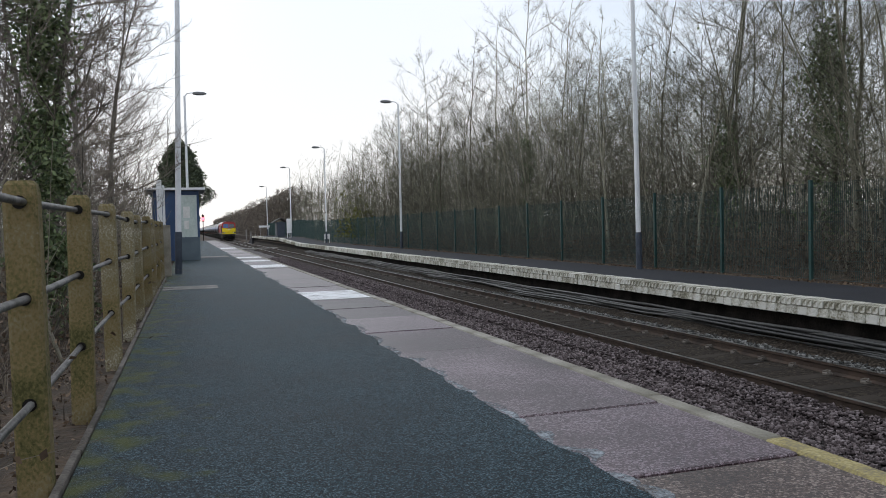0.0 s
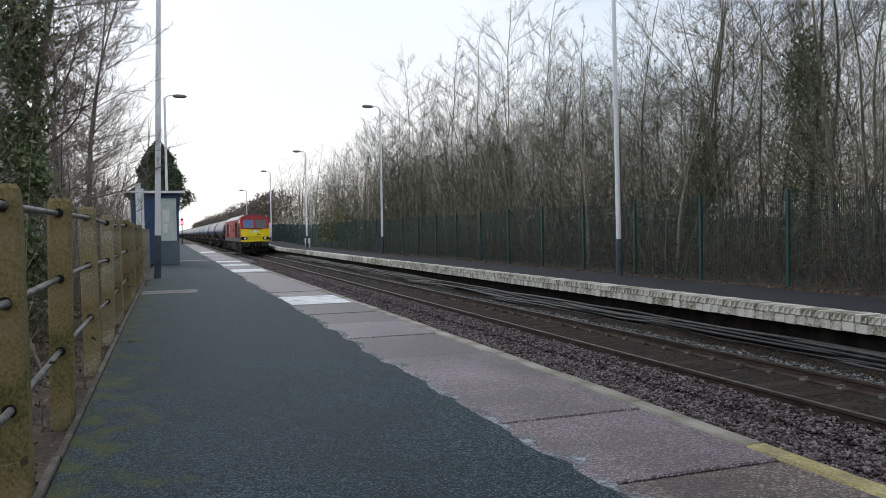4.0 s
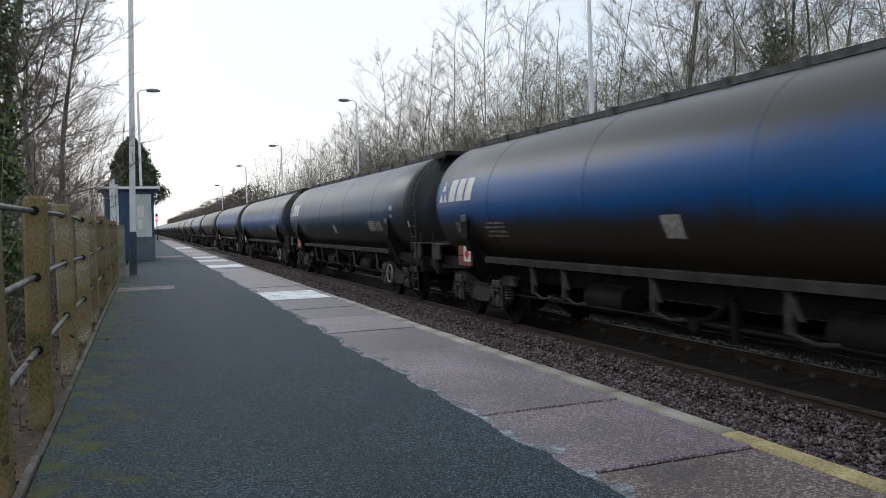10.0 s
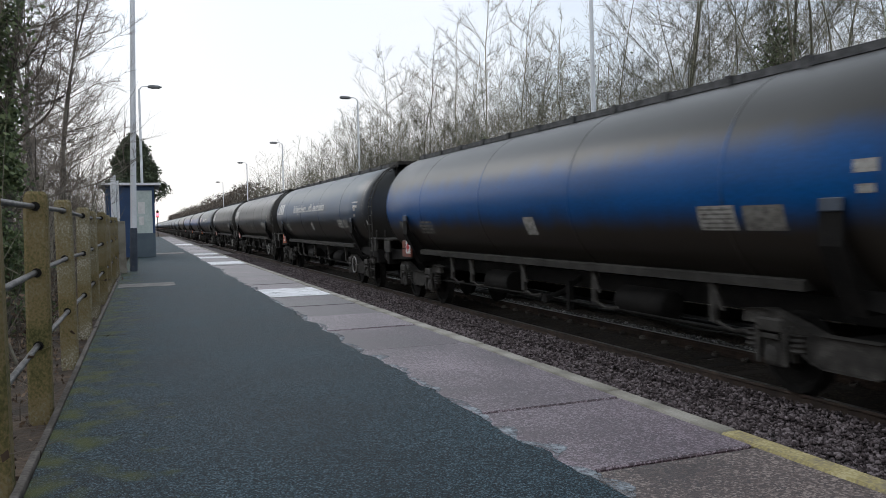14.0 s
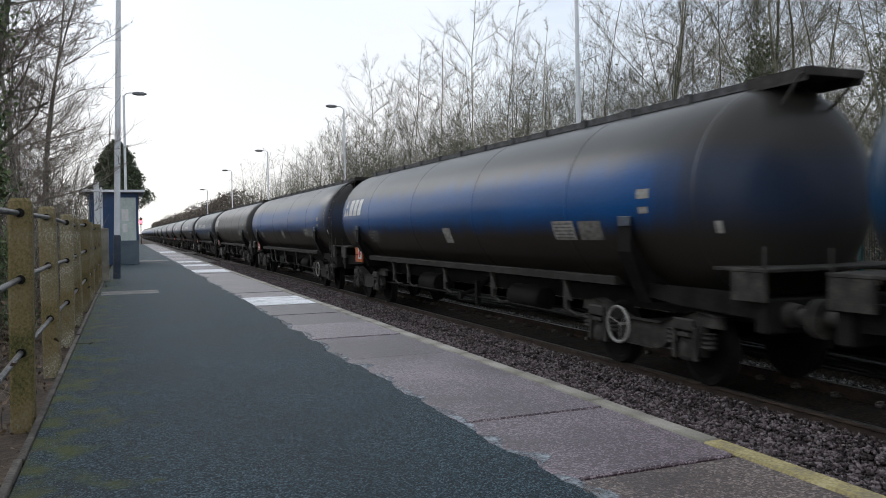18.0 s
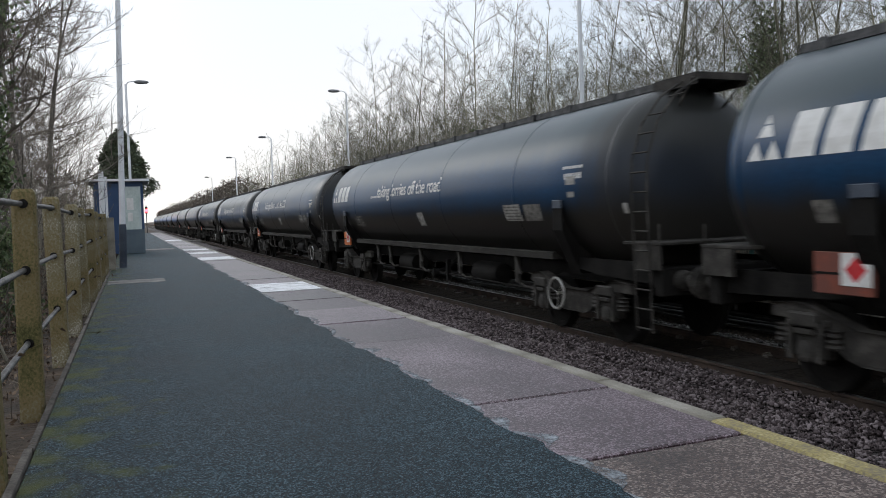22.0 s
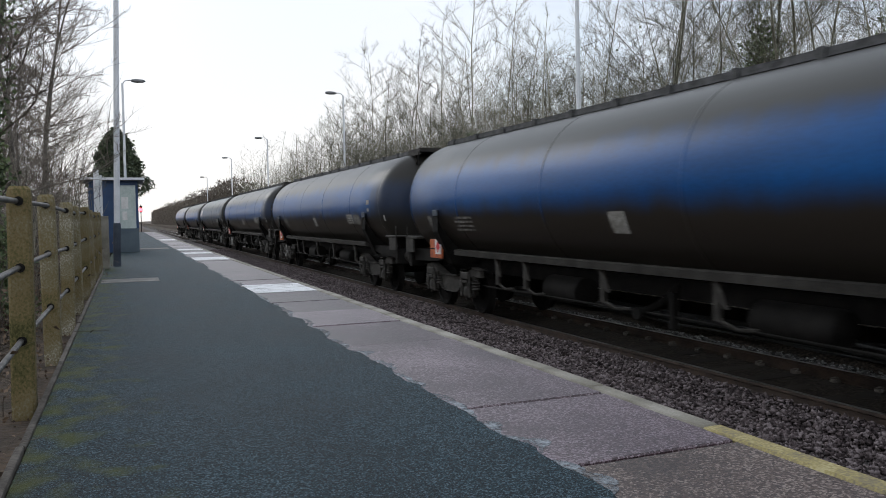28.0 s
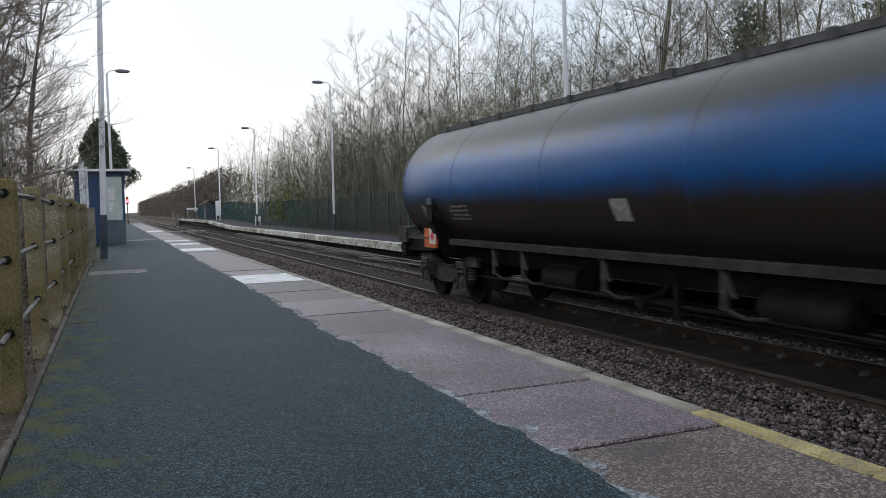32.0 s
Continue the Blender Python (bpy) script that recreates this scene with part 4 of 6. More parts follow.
# things on the far platform's end
hut = thing("far_shelter", "small dark shelter with a pitched roof on the far platform", "shelter", Matrix.Translation((11.3, 101, 0.02)))
part("wall", Geo().box(-0.5, 0.5, 0, 2.5, 0, 1.9), M_POLE_BASE, hut)
part("roof", Geo().prism([(-1.1, 1.85), (0.0, 2.45), (0.8, 1.95), (0.8, 1.87), (0.0, 2.36), (-1.1, 1.77)], -0.3, 2.8), M_SOOT, hut, "dark pitched roof")
for x, y, w, h, z in ((11.2, 92, 0.55, 1.7, 0.5), (10.9, 90, 0.35, 0.9, 1.0), (11.0, 121, 1.6, 0.3, 1.3), (11.9, 70, 0.5, 0.45, 0.35)):
    sg = thing("white_notice", "white notice board on the far platform", "notice board", Matrix.Translation((x, y, far_top(y))))
    part("board", Geo().box(-w / 2, w / 2, -0.02, 0.02, z, z + h, 0.005), M_WHITEPLAIN, sg)
    for dx in (-w * 0.4, w * 0.4):
        part("post", Geo().tube([(dx, 0.05, 0), (dx, 0.05, z + h * 0.9)], 0.025, 8), M_POLE, sg)
for x, y, h in ((9.0, 131, 2.2), (9.7, 131, 2.0), (10.6, 133, 1.4)):
    gp = thing("gate_post", "pale post at the foot crossing", "post", Matrix.Translation((x, y, -1.15)))
    part("shaft", Geo().box(-0.12, 0.12, -0.12, 0.12, 0, h, 0.02), M_EDGING, gp)

# ---- trees ----
def branch_path(start, heading, length, segs, wander, lift, r):
    pts, d, p = [Vector(start)], Vector(heading).normalized(), Vector(start)
    for _ in range(segs):
        d = (d + Vector((r.uniform(-wander, wander), r.uniform(-wander, wander), r.uniform(-wander, wander) * 0.5 + lift))).normalized()
        p = p + d * (length / segs)
        pts.append(p.copy())
    return pts


def bare_tree(seed, height, limbs=22, boughs=5, twigs=4, stems=1, spread=1.0, low=0.18, rise=(0.25, 1.35), wander=0.27, stout=1.0, bark=None, twig=None, fine=0.7):
    """Trunk and crown meshes of a leafless tree: tapered limbs and boughs, and slivers for the last twigs."""
    r = random.Random(seed)
    trunk, crown = Geo(), Geo()
    for s in range(stems):
        lean = Vector((r.uniform(-0.12, 0.12) * (1 + s), r.uniform(-0.12, 0.12) * (1 + s), 1))
        h = height * (1 - 0.12 * s * r.random())
        path = branch_path((r.uniform(-0.15, 0.15) * s, r.uniform(-0.15, 0.15) * s, -0.3), lean, h, 11, 0.08, 0.03, r)
        r0 = height * r.uniform(0.0036, 0.0056) * stout
        rad = [r0 * (1.25 if i == 0 else 1) * (1 - i / 11.6) + 0.006 for i in range(12)]
        trunk.tube(path, rad, 7, False)
        for b in range(limbs):
            f = low + (0.98 - low) * (b + r.random()) / limbs
            i = min(10, int(f * 11))
            p = path[i].lerp(path[i + 1], f * 11 - i)
            a = r.uniform(0, math.tau)
            out = Vector((math.cos(a), math.sin(a), r.uniform(*rise)))
            ln = h * (0.34 * (1 - f) + 0.10) * r.uniform(0.6, 1.25) * spread
            lp = branch_path(p, out, ln, 5, wander, 0.10 if rise[0] > 0.3 else 0.03, r)
            br = max(0.0045, rad[i] * 0.34 * r.uniform(0.5, 1))
            crown.tube(lp, [br * (1 - k / 5.6) + 0.003 for k in range(6)], 4, False)
            for c in range(boughs):
                g = 0.15 + 0.85 * (c + r.random()) / boughs
                j = min(4, int(g * 5))
                q = lp[j].lerp(lp[j + 1], g * 5 - j)
                dirn = (lp[j + 1] - lp[j]).normalized() + Vector((r.uniform(-0.95, 0.95), r.uniform(-0.95, 0.95), r.uniform(-0.4, 0.8)))
                l2 = ln * r.uniform(0.22, 0.5)
                bp = branch_path(q, dirn, l2, 2, 0.25, 0.08, r)
                crown.tube(bp, [0.0050 * fine, 0.0040 * fine, 0.0026 * fine], 3, False)
                for _ in range(twigs):
                    k = r.randint(0, 1)
                    u = bp[k].lerp(bp[k + 1], r.random())
                    d = ((bp[k + 1] - bp[k]).normalized() + Vector((r.uniform(-0.95, 0.95), r.uniform(-0.95, 0.95), r.uniform(-0.4, 0.8)))).normalized()
                    l3 = l2 * r.uniform(0.25, 0.68)
                    side = d.cross(Vector((r.uniform(-1, 1), r.uniform(-1, 1), r.uniform(-1, 1)))).normalized() * 0.0036 * fine
                    mid = u + d * l3 * 0.5 + side.cross(d) * r.uniform(-14, 14)
                    crown.add([u - side, u + side, mid + side * 0.8, mid - side * 0.8, u + d * l3], [(0, 1, 2, 3), (3, 2, 4)])
    return trunk.mesh("trunk", bark or M_BARK, True), crown.mesh("crown", twig or M_TWIG, False)


def leaf_cloud(name, points, size, material, r, flat=0.6, up=0.0):
    """Small folded leaves at points."""
    n = len(points)
    P = np.array(points, float)
    a = r.normal(size=(n, 3)) + np.array((0, 0, up))
    a /= np.linalg.norm(a, axis=1)[:, None]
    b = np.cross(a, r.normal(size=(n, 3)))
    b /= np.linalg.norm(b, axis=1)[:, None]
    nrm = np.cross(a, b)
    s = size * r.uniform(0.6, 1.3, (n, 1))
    v = np.stack([P - a * s, P + b * s * flat + nrm * s * 0.25 * flat, P + a * s, P - b * s * flat + nrm * s * 0.25 * flat], 1).reshape(-1, 3)
    k = np.arange(n)[:, None] * 4
    f = np.concatenate([np.concatenate([k, k + 1, k + 2], 1), np.concatenate([k, k + 2, k + 3], 1)])
    me = bpy.data.meshes.new(name)
    me.vertices.add(len(v))
    me.vertices.foreach_set("co", v.reshape(-1))
    me.loops.add(len(f) * 3)
    me.loops.foreach_set("vertex_index", f.reshape(-1))
    me.polygons.add(len(f))
    me.polygons.foreach_set("loop_start", np.arange(len(f)) * 3)
    me.update()
    me.validate()
    me.materials.append(material)
    return me


def plant(meshes, name, label, m, group, extra=()):
    t = thing(name, label, "tree", m, group)
    part("trunk", meshes[0], None, t)
    part("crown", meshes[1], None, t)
    for n, me in extra:
        part(n, me, None, t)
    return t


KINDS = [bare_tree(10 + i, h, lb, 7, 14, st, sp, 0.10, fine=0.9) for i, (h, lb, st, sp) in enumerate(((12.5, 24, 1, 1.0), (11.5, 20, 2, 0.8), (13.0, 26, 1, 0.9), (11.0, 18, 2, 0.9), (12.0, 28, 1, 1.1), (9.5, 22, 2, 0.9)))]
THIN = [bare_tree(40 + i, h, 20, 7, 12, 1, 0.8, 0.15, fine=0.9) for i, h in enumerate((11.5, 12.5, 10.5))]
SPARSE = [bare_tree(50 + i, h, 20, 5, 4, 1, 0.9, 0.12, fine=1.1) for i, h in enumerate((11.5, 12.5, 10.5))]
tr = random.Random(5)
WOOD = []


def tall(y):
    """The wood's height along the line."""
    return 1.0 if y < 22 else 0.84 if y < 32 else 0.82 if y < 43 else 0.80 if y < 64 else 0.84


y = -4.0
while y < 128:                       # front row
    WOOD.append((13.3 + tr.uniform(0, 1.6), y + tr.uniform(-0.5, 0.5), tr.uniform(0.66, 1.0) * tall(y), tr.random() < 0.35))
    y += 1.3 if y < 80 else 2.6
for row, step in ((16.0, 2.6), (19.5, 3.4)):
    y = -6.0 + row * 0.3
    while y < 115:
        WOOD.append((row + tr.uniform(-1.2, 1.2), y + tr.uniform(-0.9, 0.9), tr.uniform(0.7, 1.05) * tall(y), row > 17 or tr.random() < 0.4))
        y += step * (0.9 if y < 70 else 1.6)
for x, y, s in ((14.0, 34.6, 0.95), (14.1, 27.6, 0.80)):      # two that stand above the rest
    WOOD.append((x, y, s, 0))
for x, y, s, thin in WOOD:
    m = Matrix.Translation((x, y, ground_height(x, y))) @ Matrix.Rotation(tr.uniform(0, 6.28), 4, "Z") @ Matrix.Diagonal((s, s, s * tr.uniform(0.92, 1.08), 1))
    plant(tr.choice(SPARSE) if y > 68 else tr.choice(THIN) if thin else tr.choice(KINDS), "tree", "slender leafless tree in the wood beside the railway", m, "trackside wood")
far_pts = []
for k in range(60000):               # scrub along the line beyond the station
    y = 118 + 330 * tr.random() ** 1.3
    side = tr.random() < 0.85
    x = 12.6 + abs(tr.gauss(0, 4)) if side else -3.4 - abs(tr.gauss(0, 3.5))
    top = (7.4 + 2.2 * noise.noise((x * 0.15, y * 0.12, 5))) if side else (3.0 + 1.0 * noise.noise((x * 0.2, y * 0.15, 8)))
    far_pts.append((x, y, -1.2 + top * tr.random() ** 0.8))
R2 = np.random.default_rng(3)


def ivy_column(height, radius, n, size=0.05):
    """Leaves in clumps up a trunk, thinning and breaking up towards the top."""
    pts = []
    clumps = [(R2.uniform(0, 1) ** 0.8 * height, R2.uniform(0, math.tau)) for _ in range(int(height * 11))]
    for h, a in clumps:
        out = radius * R2.uniform(0.2, 1.0) * (1.1 - 0.7 * h / height)
        spread = radius * R2.uniform(0.18, 0.42)
        m = max(4, int(n / len(clumps) * R2.uniform(0.4, 1.6)))
        pts += [(math.cos(a) * out + R2.normal(0, spread), math.sin(a) * out + R2.normal(0, spread), max(0.0, h + R2.normal(0, spread * 1.5))) for _ in range(m)]
    return leaf_cloud("ivy", pts, size, M_LEAF_IVY, R2)


IVY = [ivy_column(5.8, 0.72, 7000, 0.045), ivy_column(4.2, 0.5, 3000, 0.045), ivy_column(5.0, 0.4, 3600, 0.042)]
for k, (x, y) in enumerate(((15.4, 15.6), (14.6, 18.6), (15.0, 33), (16.8, 12.6), (14.8, 46.0))):
    plant(KINDS[k % 6], "ivy_tree", "leafless tree with ivy up its trunk", Matrix.Translation((x, y, ground_height(x, y))), "trackside wood", (("ivy", IVY[k % 3]),))

tagged(new("far_scrub", leaf_cloud("far_scrub", far_pts, 0.45, M_BRAMBLE, R2, 0.12)), "brown leafless scrub along the line in the distance", "scrub", kind="stuff")

# trees behind the near platform
LEFT = [bare_tree(70, 8.5, 58, 10, 11, 1, 0.50, 0.16, (0.0, 0.9), 0.34, 1.3, M_BARK_DARK, M_TWIG_DARK, 0.8), bare_tree(71, 7.0, 24, 7, 9, 2, 0.6, 0.08, (0.3, 1.3), 0.22, 0.9, M_BARK_DARK, M_TWIG_DARK, 0.8)]
for x, y, s, k in ((-1.5, 14.4, 0.9, 0), (-3.2, 16.5, 0.75, 0), (-1.7, 18.6, 0.85, 0), (-3.3, 21, 0.8, 0), (-2.3, 17, 0.8, 1), (-4.6, 22, 0.9, 0), (-2.0, 22, 0.62, 1), (-3.0, 27, 0.75, 0), (-5.2, 27, 1.0, 0), (-2.2, 33, 0.6, 1), (-3.6, 40, 0.75, 1), (-2.6, 50, 0.7, 0), (-6.5, 36, 1.0, 0), (-4.6, 60, 0.8, 1), (-8, 50, 1.0, 0)):
    plant(LEFT[k], "tree", "leafless tree behind the near platform's fence", Matrix.Translation((x, y, -0.2)) @ Matrix.Rotation(x * 7 + y, 4, "Z") @ Matrix.Diagonal((s, s, s, 1)), "trees behind the near platform")
SPREAD = bare_tree(72, 9.0, 44, 12, 13, 1, 0.64, 0.16, (0.0, 0.8), 0.36, 1.0, M_BARK_DARK, M_TWIG_DARK, 0.7)
for x, y, turn in ((-1.7, 12.4, 40), (-2.0, 19.5, 200), (-2.6, 25, 100)):
    plant(SPREAD, "tree", "spreading leafless tree behind the near platform's fence", pose(x, y, -0.2, 0, 0, turn), "trees behind the near platform")
plant(LEFT[0], "ivy_tree", "leafless tree with its trunk thick with ivy", pose(-1.42, 9.8, -0.2, 0, 0, 120), "trees behind the near platform", (("ivy", ivy_column(9.0, 0.36, 24000, 0.034)),))
plant(LEFT[0], "ivy_tree", "leafless tree with its trunk thick with ivy", pose(-2.75, 9.0, -0.2, 0, -8, 140), "trees behind the near platform", (("ivy", ivy_column(2.8, 0.55, 6000, 0.034)),))

# conifer beyond the platform's end
con_pts = []
for _ in range(26000):
    h = R2.uniform(0, 1) ** 0.9
    a = R2.uniform(0, math.tau)
    full = 3.15 * (1 - max(0.0, (h - 0.38) / 0.62) ** 2.1) ** 0.62 * (1 if h > 0.38 else 0.5 + 1.3 * h)
    lump = 0.86 + 0.55 * noise.noise((math.cos(a) * 1.9, math.sin(a) * 1.9, h * 6)) + 0.3 * noise.noise((math.cos(a) * 6, math.sin(a) * 6, h * 20))
    rad = full * lump * R2.uniform(0.45, 1) ** 0.35
    con_pts.append((math.cos(a) * rad, math.sin(a) * rad, 2.0 + h * 10.6 + R2.normal(0, 0.2)))
con = thing("conifer", "dark green broad conifer beyond the platform end", "tree", Matrix.Translation((-0.85, 100, -0.8)))
part("trunk", Geo().tube([(0, 0, 0), (0, 0, 5), (0, 0, 11)], [0.3, 0.2, 0.05], 8), M_BARK, con)
part("crown", leaf_cloud("crown", con_pts, 0.17, M_LEAF_CON, R2), None, con)


# undergrowth
def thicket(name, label, x0, x1, y0, y1, n, height, leaves, seed):
    """Arching bramble stems as narrow ribbons, and places for their leaves."""
    r = random.Random(seed)
    vs, fs, pts = [], [], []
    for _ in range(n):
        x, y = r.uniform(x0, x1), r.uniform(y0, y1)
        h = height * r.uniform(0.3, 1)
        p = branch_path((x, y, ground_height(x, y) - 0.05), (r.uniform(-0.7, 0.7), r.uniform(-0.7, 0.7), 1), h * 1.3, 4, 0.35, -0.16, r)
        w = Vector((r.uniform(-1, 1), r.uniform(-1, 1), 0.2)).normalized() * r.uniform(0.003, 0.007)
        o = len(vs)
        for k, q in enumerate(p):
            vs += [tuple(q - w * (1 - 0.2 * k)), tuple(q + w * (1 - 0.2 * k))]
        fs += [(o + 2 * k, o + 2 * k + 1, o + 2 * k + 3, o + 2 * k + 2) for k in range(4)]
        for _ in range(leaves):
            k = r.randint(0, 3)
            q = p[k].lerp(p[k + 1], r.random())
            pts.append((q.x + r.uniform(-0.08, 0.08), q.y + r.uniform(-0.08, 0.08), q.z))
    g = Geo()
    g.v, g.f, g.n = vs, fs, len(vs)
    return tagged(new(name, g.mesh(name, M_BRAMBLE)), label, "undergrowth", kind="stuff"), pts


def whips(name, label, x0, x1, y0, y1, n, lo, hi, seed):
    """Thin upright saplings with a few side shoots, joined."""
    r = random.Random(seed)
    g = Geo()
    for _ in range(n):
        x, y = r.uniform(x0, x1), r.uniform(y0, y1)
        h = r.uniform(lo, hi)
        p = branch_path((x, y, ground_height(x, y) - 0.05), (r.uniform(-0.3, 0.3), r.uniform(-0.3, 0.3), 1), h, 4, 0.12, 0.02, r)
        w = r.uniform(0.008, 0.02)
        g.tube(p, [w, w * 0.85, w * 0.65, w * 0.4, w * 0.15], 3, False)
        for _ in range(5):
            k = r.randint(1, 3)
            q = p[k].lerp(p[k + 1], r.random())
            g.tube([q, q + Vector((r.uniform(-0.5, 0.5), r.uniform(-0.5, 0.5), r.uniform(0.1, 0.7)))], [w * 0.4, 0.002], 3, False)
    return tagged(new(name, g.mesh(name, M_WHIP)), label, "saplings", kind="stuff")


whips("saplings", "thin leafless saplings in the wood", 12.8, 20, -2, 75, 1500, 2.0, 6.5, 11)
whips("saplings", "thin reddish saplings behind the near platform", -4.5, -0.95, 7, 60, 650, 1.2, 3.4, 12)
pts, green, haze = [], [], []
for _ in range(76000):
    x, y = R2.uniform(13.4, 27), R2.uniform(-4, 110) if R2.random() < 0.6 else R2.uniform(2, 45)
    z = abs(R2.normal(0, 2.3)) * (0.7 + 0.9 * abs(noise.noise((x * 0.3, y * 0.3, 1)))) * 1.2
    (green if R2.random() < 0.15 and noise.noise((x * 0.25, y * 0.25, 7)) > 0.0 else pts).append((x, y, ground_height(x, y) + min(z, 7)))
for _ in range(150000):
    x, y = R2.uniform(13.6, 22), R2.uniform(-4, 100) if R2.random() < 0.45 else R2.uniform(14, 55)
    z = R2.uniform(1.2, 9.2) * (0.85 + 0.3 * noise.noise((x * 0.3, y * 0.25, 4))) * tall(y)
    haze.append((x, y, ground_height(x, y) + z))
tagged(new("tangled_underwood", leaf_cloud("tangled_underwood", pts, 0.40, M_WHIP, R2, 0.024, 0.4)), "tangled brown underwood deep in the wood", "undergrowth", kind="stuff")
tagged(new("evergreen_leaves", leaf_cloud("evergreen_leaves", green, 0.05, M_LEAF_IVY, R2)), "dark evergreen leaves low in the wood", "undergrowth", kind="stuff")
tagged(new("twig_haze", leaf_cloud("twig_haze", haze, 0.34, M_TWIG, R2, 0.0095, 0.35)), "fine leafless twigs between the trees", "twigs", kind="stuff")
left_haze = [(R2.uniform(-9, -1.9), R2.uniform(13, 60), 0.2 + abs(R2.normal(0, 2.0))) for _ in range(11000)]
tagged(new("twig_haze", leaf_cloud("twig_haze", left_haze, 0.40, M_TWIG_DARK, R2, 0.014, 0.9)), "fine brown twigs behind the near platform", "twigs", kind="stuff")
bush_pts = [(13.3 + R2.normal(0, 0.8), 62 + R2.normal(0, 1.6), 0.2 + abs(R2.normal(0, 1.3))) for _ in range(1600)]
bush = thing("bush", "yellow-green leafy bush behind the mesh fence", "bush")
part("stems", Geo().tube([(13.3, 62, -0.4), (13.2, 61.8, 1.5)], 0.04, 5).tube([(13.4, 62.2, -0.4), (13.6, 62.8, 1.4)], 0.04, 5), M_BARK, bush)
part("leaves", leaf_cloud("leaves", bush_pts, 0.12, M_LEAF_BUSH, R2), None, bush)

_, lp = thicket("brambles", "tangled brown brambles behind the mesh fence", 12.6, 15.5, -2, 55, 14000, 1.5, 3, 4)
tagged(new("bramble_leaves", leaf_cloud("bramble_leaves", lp, 0.032, M_LEAF_DEAD, R2)), "withered brown leaves on the brambles", "leaves", kind="stuff")
litter = [(12.36 - abs(R2.normal(0, 0.16)), R2.uniform(4, 60), 0.0) for _ in range(2600)]
litter = [(x, y, far_top(y) + 0.008 + R2.uniform(0, 0.015)) for x, y, _ in litter]
tagged(new("leaf_litter", leaf_cloud("leaf_litter", litter, 0.032, M_LEAF_DEAD, R2)), "fallen brown leaves along the mesh fence's foot", "leaves", kind="stuff")
_, lp = thicket("brambles", "tangled brown brambles behind the tube fence", -3.5, -1.2, 2, 34, 6500, 1.1, 3, 6)
tagged(new("bramble_leaves", leaf_cloud("bramble_leaves", lp, 0.026, M_LEAF_DEAD, R2)), "withered brown leaves on the brambles", "leaves", kind="stuff")

_, lp = thicket("dead_stems", "dead stems and twigs along the tube fence's foot", -1.5, -0.62, 1, 19, 2200, 0.16, 3, 9)
tagged(new("leaf_litter", leaf_cloud("leaf_litter", lp + [(R2.uniform(-1.6, -0.52), R2.uniform(1, 19), R2.uniform(-0.12, -0.05)) for _ in range(3600)], 0.017, M_LEAF_DEAD, R2)), "fallen brown leaves behind the platform edging", "leaves", kind="stuff")

# ---- the train ----
PITCH, FIRST = 19.2, 21.45        # from wagon to wagon; from the locomotive's nose to the first wagon's buffers
TR, TZ = 1.41, 2.475              # tank radius and the height of its middle over the rails


def on_tank(me, lift=0.006):
    """Bends a flat marking, drawn at the near flank, onto the barrel."""
    for v in me.vertices:
        dz = max(-1.3, min(1.3, v.co.z - TZ))
        v.co.x = -math.sqrt(TR * TR - dz * dz) - lift + v.co.x
    return me


def lettering(text, size, y, z, material, shear=0.0, spacing=1.0):
    """Words on the near flank, read from the platform; y is where they start."""
    cu = bpy.data.curves.new("words", "FONT")
    cu.body, cu.size, cu.extrude, cu.shear, cu.space_character = text, size, 0.0, shear, spacing
    cu.offset = 0.006
    ob = bpy.data.objects.new("words", cu)
    scene.collection.objects.link(ob)
    me = bpy.data.meshes.new_from_object(ob.evaluated_get(bpy.context.evaluated_depsgraph_get()))
    bpy.data.objects.remove(ob)
    for v in me.vertices:
        v.co = Vector((0, y - v.co.x, z + v.co.y))
    me.materials.clear()
    me.materials.append(material)
    return me


def quad_mark(y0, y1, z0, z1, n=4):
    g = Geo()
    for k in range(n):
        a, b = z0 + (z1 - z0) * k / n, z0 + (z1 - z0) * (k + 1) / n
        g.add([(0, y0, a), (0, y1, a), (0, y1, b), (0, y0, b)], [(0, 1, 2, 3)])
    return g


